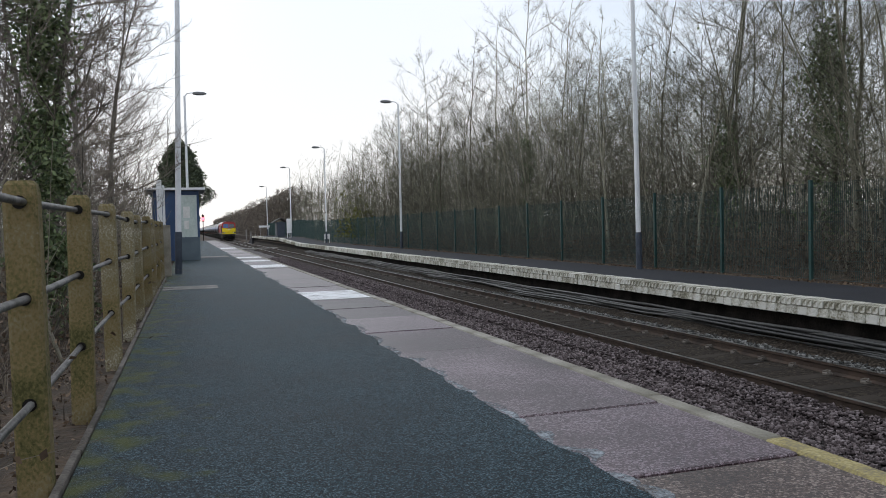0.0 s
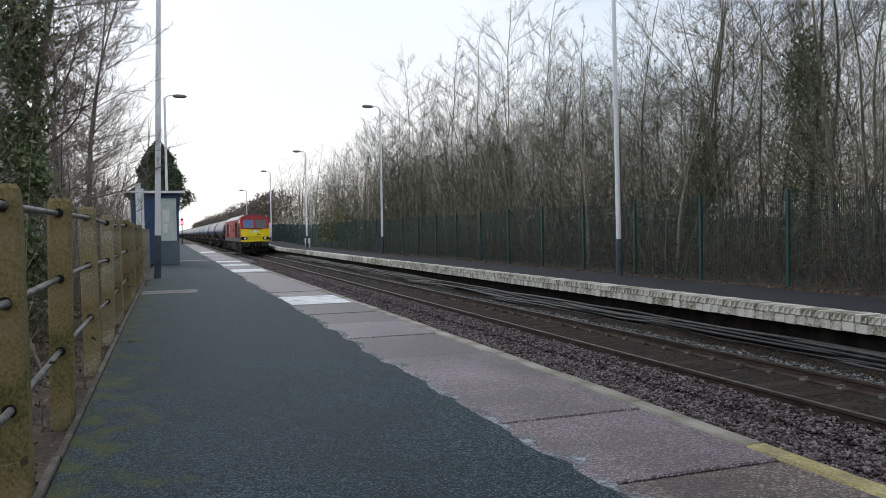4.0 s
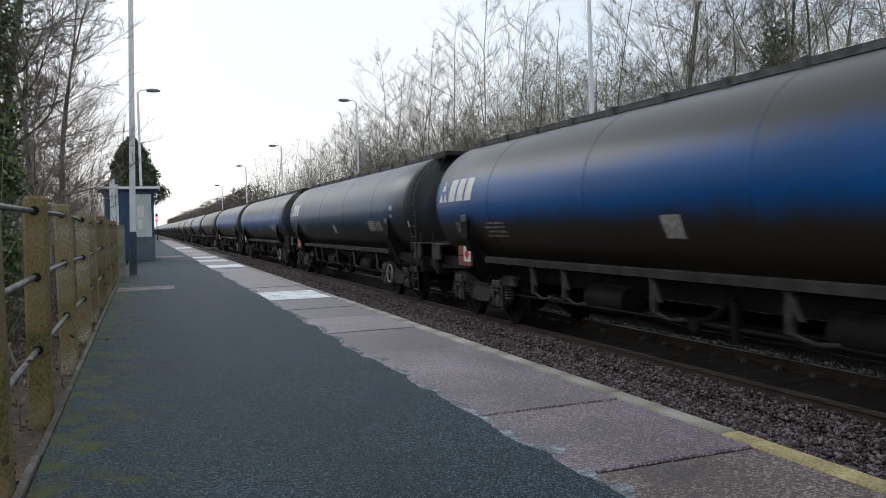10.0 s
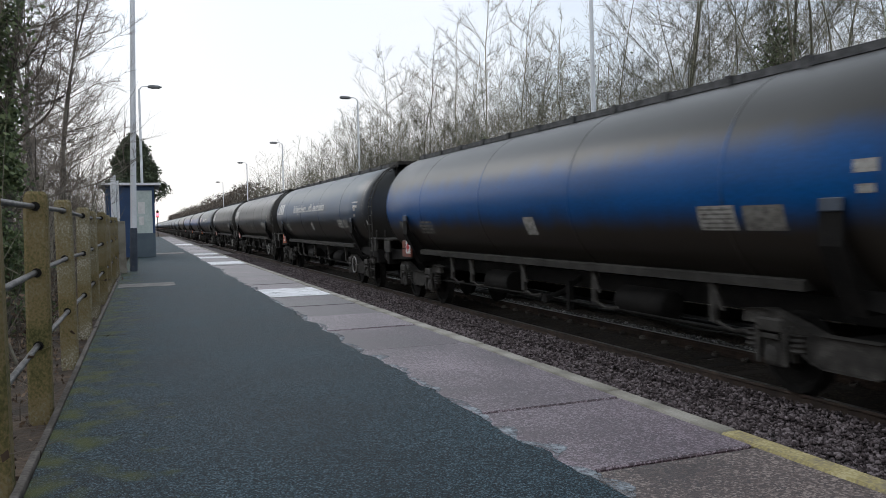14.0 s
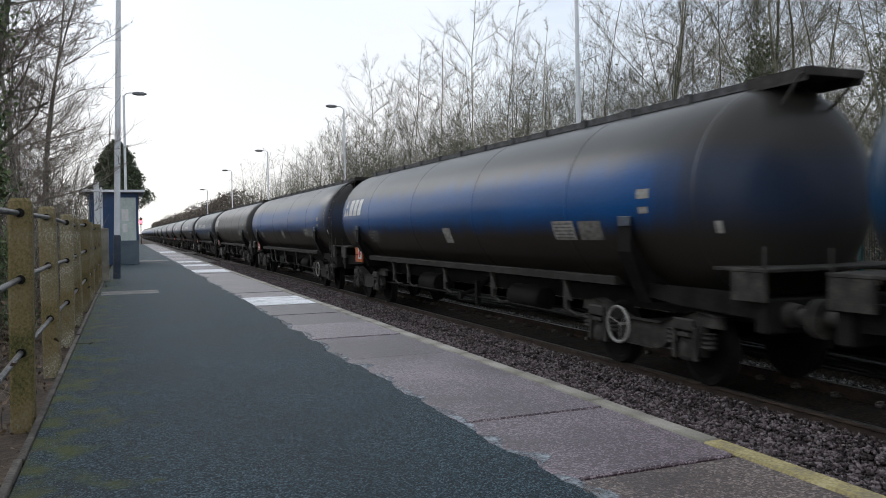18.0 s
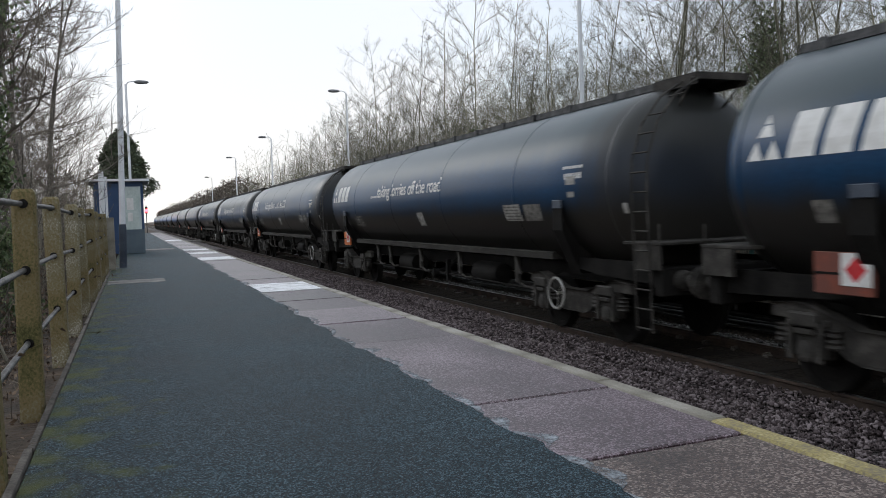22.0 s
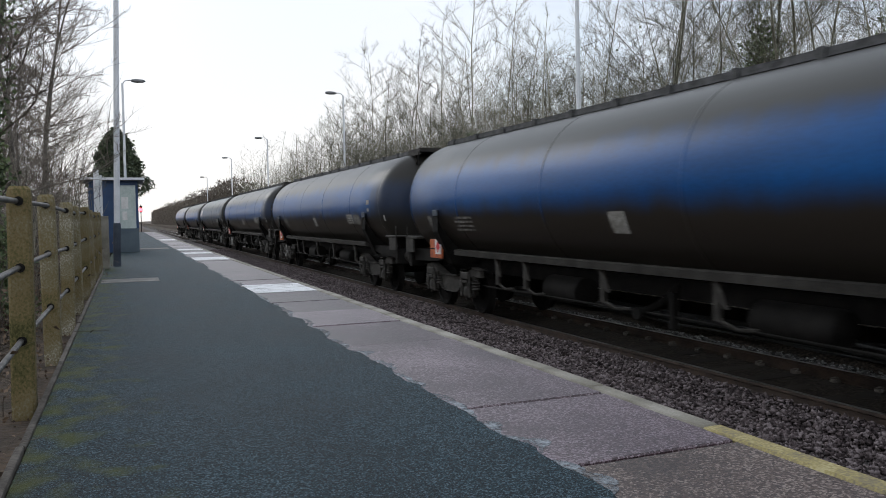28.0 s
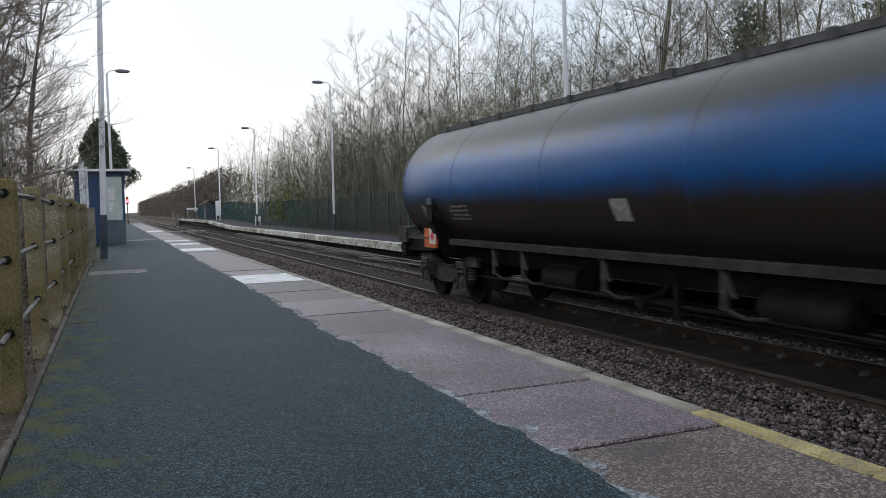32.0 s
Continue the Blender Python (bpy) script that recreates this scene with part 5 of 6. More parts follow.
def bogie_meshes():
    side, spring, axlebox, wheel, rim, bolster = Geo(), Geo(), Geo(), Geo(), Geo(), Geo()
    side.prism([(-1.45, 0.80), (-1.42, 0.95), (-1.05, 0.99), (-0.7, 0.88), (-0.35, 0.76), (0.35, 0.76), (0.7, 0.88), (1.05, 0.99), (1.42, 0.95), (1.45, 0.80), (1.1, 0.80), (0.75, 0.70), (0.45, 0.46), (0.3, 0.41), (-0.3, 0.41), (-0.45, 0.46), (-0.75, 0.70), (-1.1, 0.80)], -0.04, 0.04, "x")
    for s_ in (-1, 1):                      # flanges and horn guides
        side.add([(x, s_ * y, z) for x in (-0.10, 0.10) for y, z in ((0, 0.765), (0.36, 0.765), (0.7, 0.89), (1.05, 0.995), (1.45, 0.95))], [(k, k + 1, k + 6, k + 5) for k in range(4)])
        side.add([(x, s_ * y, z) for x in (-0.10, 0.10) for y, z in ((0, 0.405), (0.3, 0.405), (0.46, 0.455), (0.76, 0.695), (1.1, 0.795))], [(k, k + 1, k + 6, k + 5) for k in range(4)])
        for y in (0.70, 1.14):
            side.box(-0.07, 0.07, min(s_ * y, s_ * y + 0.07), max(s_ * y, s_ * y + 0.07), 0.40, 0.82, 0.01)
    spring.lathe([q for k in range(4) for q in ((0.40 + k * 0.06, 0.07), (0.43 + k * 0.06, 0.10))], 7, "z")
    axlebox.box(-0.08, 0.08, -0.16, 0.16, 0.34, 0.66, 0.03).lathe([(-0.13, 0.07), (-0.10, 0.12), (0.0, 0.12)], 14, "x", (0, 0, 0.47))
    wheel.lathe([(-0.06, 0.10), (-0.055, 0.16), (-0.02, 0.20), (-0.02, 0.36), (-0.065, 0.385), (-0.065, 0.46), (0.05, 0.475), (0.085, 0.50), (0.085, 0.38), (0.03, 0.1)], 22, "x", (0, 0, 0.46))
    rim.tube([(-1.2, 0.26 * math.cos(a), 0.67 + 0.26 * math.sin(a)) for a in [k * math.tau / 28 for k in range(29)]], 0.022, 6, False)
    for k in range(3):
        a = k * math.tau / 3 + 0.4
        rim.tube([(-1.16, 0, 0.67), (-1.2, 0.26 * math.cos(a), 0.67 + 0.26 * math.sin(a))], 0.006, 5)
    rim.tube([(-1.18, 0, 0.67), (-1.02, 0, 0.67)], 0.025, 6)
    cover = Geo().box(-0.15, -0.09, -0.20, 0.20, 0.74, 0.90, 0.02).box(-0.13, -0.08, -0.24, -0.17, 0.36, 0.80, 0.015).box(-0.13, -0.08, 0.17, 0.24, 0.36, 0.80, 0.015).box(-0.14, -0.09, -0.12, 0.12, 0.66, 0.72, 0.01)
    bolster.box(-1.0, 1.0, -0.25, 0.25, 0.45, 0.75, 0.03)
    return {n: g.mesh(n, m, s) for n, g, m, s in (("side_frame", side, M_GRIME, False), ("spring", spring, M_GRIME, 40), ("axlebox", axlebox, M_GRIME, 40), ("axle_cover", cover, M_GRIME, False), ("wheel", wheel, M_BLACK, 40), ("handwheel", rim, M_STEELRIM, 40), ("bolster", bolster, M_BLACK, False))}


BG = bogie_meshes()


def bogie(parent, y, shift, ring):
    b = new("bogie")
    b.empty_display_size = 0.2
    b.parent = parent
    b.matrix_basis = Matrix.Translation((0, y, 0))
    for s in (-1, 1):
        flip = Matrix.Diagonal((-s, 1, 1, 1))
        part("side_frame", BG["side_frame"], None, b, at=Matrix.Translation((s * 1.02, 0, 0)) @ Matrix.Diagonal((1, 1.08, 1, 1)))
        for dy in (-1.36, -0.68, 0.68, 1.36):
            part("spring", BG["spring"], None, b, at=Matrix.Translation((s * 1.07, dy, 0.12)))
        for dy in (-1.0, 1.0):
            part("axle_cover", BG["axle_cover"], None, b, at=Matrix.Translation((s * 1.06, dy, 0)) @ flip)
            part("axlebox", BG["axlebox"], None, b, at=Matrix.Translation((s * 1.06, dy, 0)) @ flip)
            w = Matrix.Translation((s * 0.76, dy, 0)) @ flip
            part("wheel", BG["wheel"], None, b, at=w)
        part("bolster", BG["bolster"], None, b)
    if ring:
        part("handwheel", BG["handwheel"], None, b, at=Matrix.Translation((0, shift, 0)), label="pale brake handwheel")
    return b


Y0, Y1 = 0.80, 18.62             # the tank's ends
prof = [(Y0 - 0.0, 0.0), (Y0 + 0.02, 0.45), (Y0 + 0.09, 0.85), (Y0 + 0.22, 1.17), (Y0 + 0.38, 1.335), (Y0 + 0.58, TR)]
prof += [(Y0 + 2.5, TR), (Y0 + 6, TR), (Y1 - 6, TR), (Y1 - 2.5, TR)] + [(Y0 + Y1 - a, r) for a, r in reversed(prof)]
TANK = {}
for key, mm in (("blue", M_TANK_BLUE), ("navy", M_TANK_NAVY), ("black", M_TANK_BLACK)):
    TANK[key] = Geo().lathe(prof, 56, "y", (0, 0, TZ)).mesh("tank", mm, 35)
SEAM = {}
for key, mm in (("blue", M_TANK_BLUE), ("navy", M_TANK_NAVY), ("black", M_TANK_BLACK)):
    for y in (Y0 + 0.6, 4.4, 8.0, 11.6, 15.2, Y1 - 0.66):
        ring = [(TR * math.cos(a), TR * math.sin(a)) for a in [k * math.tau / 56 for k in range(56)]]
        g = Geo().add([(c * f, y + d, TZ + e * f) for d, f in ((0, 0.9995), (0.018, 1.0045), (0.042, 1.0045), (0.06, 0.9995)) for c, e in ring], [(56 * j + k, 56 * j + (k + 1) % 56, 56 * j + 56 + (k + 1) % 56, 56 * j + 56 + k) for j in range(3) for k in range(56)])
        SEAM.setdefault(key, []).append(g.mesh("weld_seam", mm, True))
WG = {}
g = Geo()
g.box(-0.34, 0.34, Y0 + 0.4, Y1 - 0.5, 3.935, 3.945)
for x in (-0.34, 0.34):
    g.box(x - 0.012, x + 0.012, Y0 + 0.4, Y1 - 0.5, 3.85, 3.955)
for k in range(13):
    g.box(-0.39, 0.39, Y0 + 0.55 + k * 1.36, Y0 + 0.68 + k * 1.36, 3.76, 3.972)
WG["walkway"] = g.mesh("walkway", M_WALK)
g = Geo()
g.box(-0.46, 0.46, Y0 - 0.2, Y0 + 0.75, 3.90, 3.925).box(-0.48, 0.48, Y0 - 0.22, Y0 - 0.19, 3.85, 3.95)
for x in (-0.46, 0.44):
    g.box(x, x + 0.02, Y0 - 0.2, Y0 + 0.75, 3.78, 3.945)
    g.tube([(x, Y0 - 0.15, 3.88), (x * 0.9, Y0 + 0.25, 3.5)], 0.022, 5)
WG["end_platform"] = g.mesh("end_platform", M_GRIME)
g = Geo()
for y in (0.55, 0.90):
    g.tube([(-1.30, y, 0.35), (-1.36, y, 2.3), (-1.34, y, 2.75), (-1.16, y, 3.25), (-0.84, y, 3.63), (-0.45, y, 3.86)], 0.016, 6)
for k in range(13):
    z = 0.4 + k * 0.27
    x = -1.30 - 0.03 * z / 2.3 if z < 2.5 else -0.03 - math.sqrt(max(0.1, 1.34 ** 2 - (z - TZ) ** 2))
    g.tube([(x, 0.55, z), (x, 0.90, z)], 0.014, 5)
WG["ladder"] = g.mesh("ladder", M_GRIME)
g = Geo()
for s in (-1, 1):
    g.prism([(s * 1.0, 1.24), (s * 1.2, 1.24), (s * 1.21, 1.35), (s * 1.14, 1.37)], 3.4, 15.8)
WG["sill"] = g.mesh("sill", M_SILL)
g = Geo()
# the full-length middle box is added to block light under the tank
g.box(-1.2, 1.2, 0.45, 0.65, 0.85, 1.25, 0.02).box(-0.35, 0.35, 0.6, 18.6, 0.82, 1.12).box(-1.0, 1.0, 0.65, 1.5, 1.16, 1.22)
d_ = Geo().box(-1.27, 1.27, 0.40, 1.25, 1.55, 1.60, 0.01)
for x in (-1.27, 1.22):
    d_.box(x, x + 0.05, 0.42, 0.95, 1.22, 1.55)
    d_.tube([(x + 0.025, 0.45, 1.6), (x + 0.025, 0.45, 1.85)], 0.02, 5)
WG["end_deck"] = d_.mesh("end_deck", M_GRIME)
WG["headstock"] = g.mesh("headstock", M_BLACK)
g = Geo()
g.prism([(-1.40, 2.2), (-1.43, 2.2), (-1.40, 1.75), (-1.05, 1.02), (1.05, 1.02), (1.40, 1.75), (1.43, 2.2), (1.40, 2.2), (1.3, 1.85), (0.8, 1.3), (-0.8, 1.3), (-1.3, 1.85)], 2.95, 3.01)
for s_ in (-1, 1):
    g.add([(s_ * x, y, z) for x, z in ((1.42, 2.22), (1.43, 1.75), (1.08, 1.02)) for y in (2.83, 3.13)], [(0, 1, 3, 2), (2, 3, 5, 4)])
WG["saddle"] = g.mesh("saddle", M_BLACK)
WG["buffer"] = Geo().lathe([(0.0, 0.0), (0.02, 0.22), (0.06, 0.22), (0.08, 0.09), (0.3, 0.09), (0.3, 0.13), (0.46, 0.15)], 18, "y").mesh("buffer", M_GRIME, 40)
WG["drawgear"] = Geo().tube([(0, -0.1, 0.95), (0, 0.1, 0.98), (0, 0.5, 1.0)], 0.06, 8).mesh("drawgear", M_GRIME)
g = Geo()
g.box(-1.1, -1.03, 0, 0.13, 0.72, 1.26, 0.01).tube([(-1.06, 0.06, 0.74), (-1.08, -0.30, 0.66), (-1.08, -0.62, 0.70)], 0.024, 5).prism([(0.0, 1.24), (0.13, 1.24), (-0.12, 0.9), (-0.2, 0.9)], -1.14, -1.11, "x")
WG["brake_hanger"] = g.mesh("brake_hanger", M_GRIME)
WG["air_reservoir"] = Geo().lathe([(6.1, 0.05), (6.14, 0.2), (6.2, 0.23), (7.3, 0.23), (7.36, 0.2), (7.4, 0.05)], 16, "y", (-0.78, 0, 0.80)).mesh("air_reservoir", M_BLACK, 40)
WG["brake_rod"] = Geo().tube([(-0.95, 4.3, 0.62), (-0.95, 9.0, 0.66), (-0.95, 15.0, 0.62)], 0.022, 6).box(-1.0, -0.9, 8.7, 8.8, 0.5, 1.0).mesh("brake_rod", M_BLACK)
WG["brake_cylinder"] = Geo().lathe([(11.2, 0.05), (11.22, 0.24), (12.3, 0.24), (12.34, 0.05)], 16, "y", (-0.75, 0, 0.78)).mesh("brake_cylinder", M_BLACK, 40)
WG["discharge_valve"] = Geo().tube([(-0.2, 9.4, 1.1), (-0.7, 9.4, 0.75), (-1.05, 9.4, 0.65)], 0.055, 8).lathe([(-1.10, 0.09), (-1.04, 0.09)], 12, "x", (0, 9.4, 0.65)).mesh("discharge_valve", M_BLACK, 40)
WG["hazard_board"] = Geo().box(-1.28, -1.23, 16.36, 17.06, 1.14, 1.57, 0.008).mesh("hazard_board", M_ORANGE)
WG["hazard_plate"] = Geo().box(-1.292, -1.281, 16.37, 16.72, 1.235, 1.565, 0.004).mesh("hazard_plate", M_CREAM)
WG["hazard_diamond"] = Geo().prism([(16.545, 1.27), (16.67, 1.4), (16.545, 1.53), (16.42, 1.4)], -1.298, -1.293, "x").mesh("hazard_diamond", M_DIAMOND)
WG["board_line"] = Geo().box(-1.286, -1.281, 16.74, 17.05, 1.34, 1.365).mesh("board_line", M_BLACK)
WG["end_skirt"] = Geo().prism([(0.66, 1.0), (0.66, 1.3), (2.75, 1.3), (2.75, 1.12), (2.1, 1.05)], -0.015, 0.015, "x").mesh("end_skirt", M_BLACK)
WG["saddle_cap"] = Geo().box(-1.445, -1.405, 2.69, 2.97, 2.10, 2.24, 0.01).mesh("saddle_cap", M_POLE_BASE)
DATA = [on_tank(quad_mark(a, b, c, d).mesh("data_panel", mm)) for a, b, c, d, mm in ((4.25, 4.9, 1.9, 2.2, M_PANEL), (3.5, 4.12, 1.9, 2.19, M_PANELDIM), (9.3, 9.7, 1.8, 2.12, M_PANEL), (2.3, 2.58, 2.47, 2.6, M_PANEL), (2.34, 2.54, 2.27, 2.36, M_PANEL), (0.98, 1.1, 2.0, 2.15, M_PANEL), (16.75, 17.0, 1.86, 2.1, M_PANELDIM))]
BARS = Geo()
for k in range(5):
    BARS.add([(0, y, 1.92 + k * 0.055 + dz) for y, dz in ((4.3, 0), (4.85, 0), (4.85, 0.022), (4.3, 0.022))], [(0, 1, 2, 3)])
for k in range(4):
    BARS.add([(0, y, 1.78 + k * 0.085 + dz) for y, dz in ((14.55, 0), (15.5 - 0.12 * (k % 2), 0), (15.5 - 0.12 * (k % 2), 0.045), (14.55, 0.045))], [(0, 1, 2, 3)])
BARS = on_tank(BARS.mesh("text_block", M_PANELDIM), 0.009)
CODE = Geo()
for z, y0, y1 in ((2.72, 2.1, 2.75), (2.56, 2.12, 2.7)):
    n_ = int((y1 - y0) / 0.075)
    for k in range(n_):
        CODE.add([(0, y0 + k * 0.075 + a, z + b) for a, b in ((0, 0), (0.05, 0), (0.05, 0.09 if z < 2.6 else 0.045), (0, 0.09 if z < 2.6 else 0.045))], [(0, 1, 2, 3)])
CODE = on_tank(CODE.mesh("code_bars", M_CREAM))


def emblem():
    """A plain white mark: three wedges and three slanted blocks."""
    g, y, z = Geo(), 17.83, 2.55
    for pts in (((0, 0), (0.11, 0.21), (0.21, 0)), ((0.25, 0), (0.35, 0.21), (0.46, 0)), ((0.12, 0.25), (0.23, 0.5), (0.34, 0.25))):
        g.add([(0, y - a, z + b) for a, b in pts], [(0, 1, 2)])
    for k in range(3):
        a = 0.55 + k * 0.45
        for j in range(3):
            z0, z1 = j * 0.16, (j + 1) * 0.16
            g.add([(0, y - a - c - sh * 0.18, z + zz) for c, zz, sh in ((0, z0, z0), (0.35, z0, z0), (0.35, z1, z1), (0, z1, z1))], [(0, 1, 2, 3)])
    return on_tank(g.mesh("emblem", M_CREAM))


EMBLEM = emblem()


def words(text, start, length):
    """One mesh for each word, set out as in the whole line."""
    made, pos = [], 0
    k = length / -min(v.co.y for v in lettering(text, 0.46, 0, 0, M_CREAM, spacing=0.95).vertices)
    for w in text.split(" "):
        edge = min(v.co.y for v in lettering(text[:pos], 0.46, 0, 0, M_CREAM, spacing=0.95).vertices) - 0.01 if pos else 1.0
        me = lettering(text[:pos] + w, 0.46, 0, 0, M_CREAM, spacing=0.95)
        bm = bmesh.new()
        bm.from_mesh(me)
        bmesh.ops.delete(bm, geom=[v for v in bm.verts if v.co.y >= edge], context="VERTS")
        bm.to_mesh(me)
        bm.free()
        for v in me.vertices:
            v.co.y, v.co.z = start + v.co.y * k, v.co.z + 2.58
        made.append(on_tank(me))
        pos += len(w) + 1
    return made


SLOGANS = {k: words(*v) for k, v in {"co2": ("Railfreight delivers ......with less CO2", 13.4, 5.75), "green": ("......supporting greener freight", 13.4, 5.4), "lorry": ("......taking lorries off the road", 13.4, 5.4), "cong": ("Railfreight delivers ......with less congestion", 13.4, 6.5), "emis": ("Railfreight delivers ......with less emissions", 13.4, 6.4)}.items()}
FIX = ("walkway", "end_platform", "sill", "headstock", "drawgear", "air_reservoir", "brake_rod", "brake_cylinder", "discharge_valve")
LOOK = {"blue": "tank wagon with a grimy blue barrel", "navy": "tank wagon with a clean navy barrel", "black": "tank wagon with a soot-blackened barrel"}


def wagon(kind, mark, slogan, lead=(1, 1), trail=(0, 0)):
    w = thing("tank_wagon", LOOK[kind] + (" and white wording" if slogan else " and a plain white mark" if mark else " and no lettering"), "tank wagon", group="tank wagons of the train")
    barrel = part("tank", TANK[kind], None, w)
    for me in SEAM[kind]:
        part("weld_seam", me, None, barrel)
    for n in FIX:
        part(n, WG[n], None, w)
    part("headstock", WG["headstock"], None, w, at=Matrix.Translation((0, PITCH, 0)) @ Matrix.Diagonal((1, -1, 1, 1)))
    for y in (4.9, 7.7, 10.2, 12.7, 13.85):
        part("brake_hanger", WG["brake_hanger"], None, w, at=Matrix.Translation((0, y, 0)))
    for x in (-1.1, 1.1):
        part("end_skirt", WG["end_skirt"], None, w, at=Matrix.Translation((x, 0, 0)))
        part("end_skirt", WG["end_skirt"], None, w, at=Matrix.Translation((x, PITCH, 0)) @ Matrix.Diagonal((1, -1, 1, 1)))
    for y in (-0.15, 13.37):
        sd = part("saddle", WG["saddle"], None, w, at=Matrix.Translation((0, y, 0)))
        part("saddle_cap", WG["saddle_cap"], None, sd, at=Matrix.Translation((0, 0.15, 0)), label="navy saddle cap")
    if lead[0]:
        part("ladder", WG["ladder"], None, w)
    if trail[0]:
        part("ladder", WG["ladder"], None, w, at=Matrix.Translation((0, PITCH, 0)) @ Matrix.Diagonal((1, -1, 1, 1)))
    part("end_deck", WG["end_deck"], None, w)
    part("end_deck", WG["end_deck"], None, w, at=Matrix.Translation((0, PITCH, 0)) @ Matrix.Diagonal((1, -1, 1, 1)))
    for s in (-0.87, 0.87):
        part("buffer", WG["buffer"], None, w, at=Matrix.Translation((s, 0, 1.06)))
        part("buffer", WG["buffer"], None, w, at=Matrix.Translation((s, PITCH, 1.06)) @ Matrix.Diagonal((1, -1, 1, 1)))
    bogie(w, 2.9, 0.42, lead[1])
    bogie(w, 16.3, -0.32, trail[1])
    for me in DATA:
        part("data_panel", me, None, w, "dirty white data panel")
    tagged(part("text_block", BARS, None, w), kind="stuff")
    if slogan:
        part("code_bars", CODE, None, w, "row of small white bars")
    hb = part("hazard_board", WG["hazard_board"], None, w, "orange-red hazard board")
    for n in ("hazard_plate", "hazard_diamond", "board_line"):
        part(n, WG[n], None, hb)
    if mark:
        part("emblem", EMBLEM, None, w, "plain white mark")
    if slogan:
        for me in SLOGANS[slogan]:
            part("word", me, None, w, "white painted word")
    return w


CONSIST = [("blue", 0, ""), ("blue", 0, ""), ("blue", 1, ""), ("navy", 1, ""), ("blue", 0, ""), ("blue", 0, ""), ("black", 1, ""), ("blue", 0, ""), ("navy", 1, "emis"), ("black", 1, ""),
           ("black", 1, ""), ("navy", 1, "green"), ("blue", 1, ""), ("blue", 0, ""), ("black", 1, ""), ("navy", 1, "cong"), ("navy", 1, "green"), ("navy", 1, "lorry"), ("navy", 1, "co2"), ("navy", 1, "co2"),
           ("navy", 1, "emis"), ("navy", 1, ""), ("navy", 1, ""), ("blue", 0, ""), ("blue", 0, ""), ("blue", 0, ""), ("blue", 0, ""), ("navy", 1, ""), ("blue", 0, ""), ("blue", 0, "")]
ENDS = {0: ((0, 0), (0, 1)), 7: ((1, 0), (0, 0)), 21: ((0, 0), (0, 0)), 25: ((0, 0), (1, 1)), 1: ((0, 0), (1, 1)), 12: ((0, 1), (0, 0)), 14: ((0, 0), (1, 1)), 15: ((0, 0), (1, 1)), 19: ((0, 0), (1, 1)), 26: ((0, 0), (0, 1))}      # which ends have a ladder and a handwheel
WAGONS = [wagon(*c, *ENDS.get(k, ((1, 1), (0, 0)))) for k, c in enumerate(CONSIST)]

# locomotive: nose at y = 0, rails at z = 0
loco = thing("locomotive", "red diesel locomotive with a yellow front and grey roof", "locomotive")
LH, LEN = 1.32, 21.25
sect = [(-LH, 1.27), (LH, 1.27), (LH, 3.42), (1.18, 3.64), (0.85, 3.83), (0.4, 3.94), (-0.4, 3.94), (-0.85, 3.83), (-1.18, 3.64), (-LH, 3.42)]


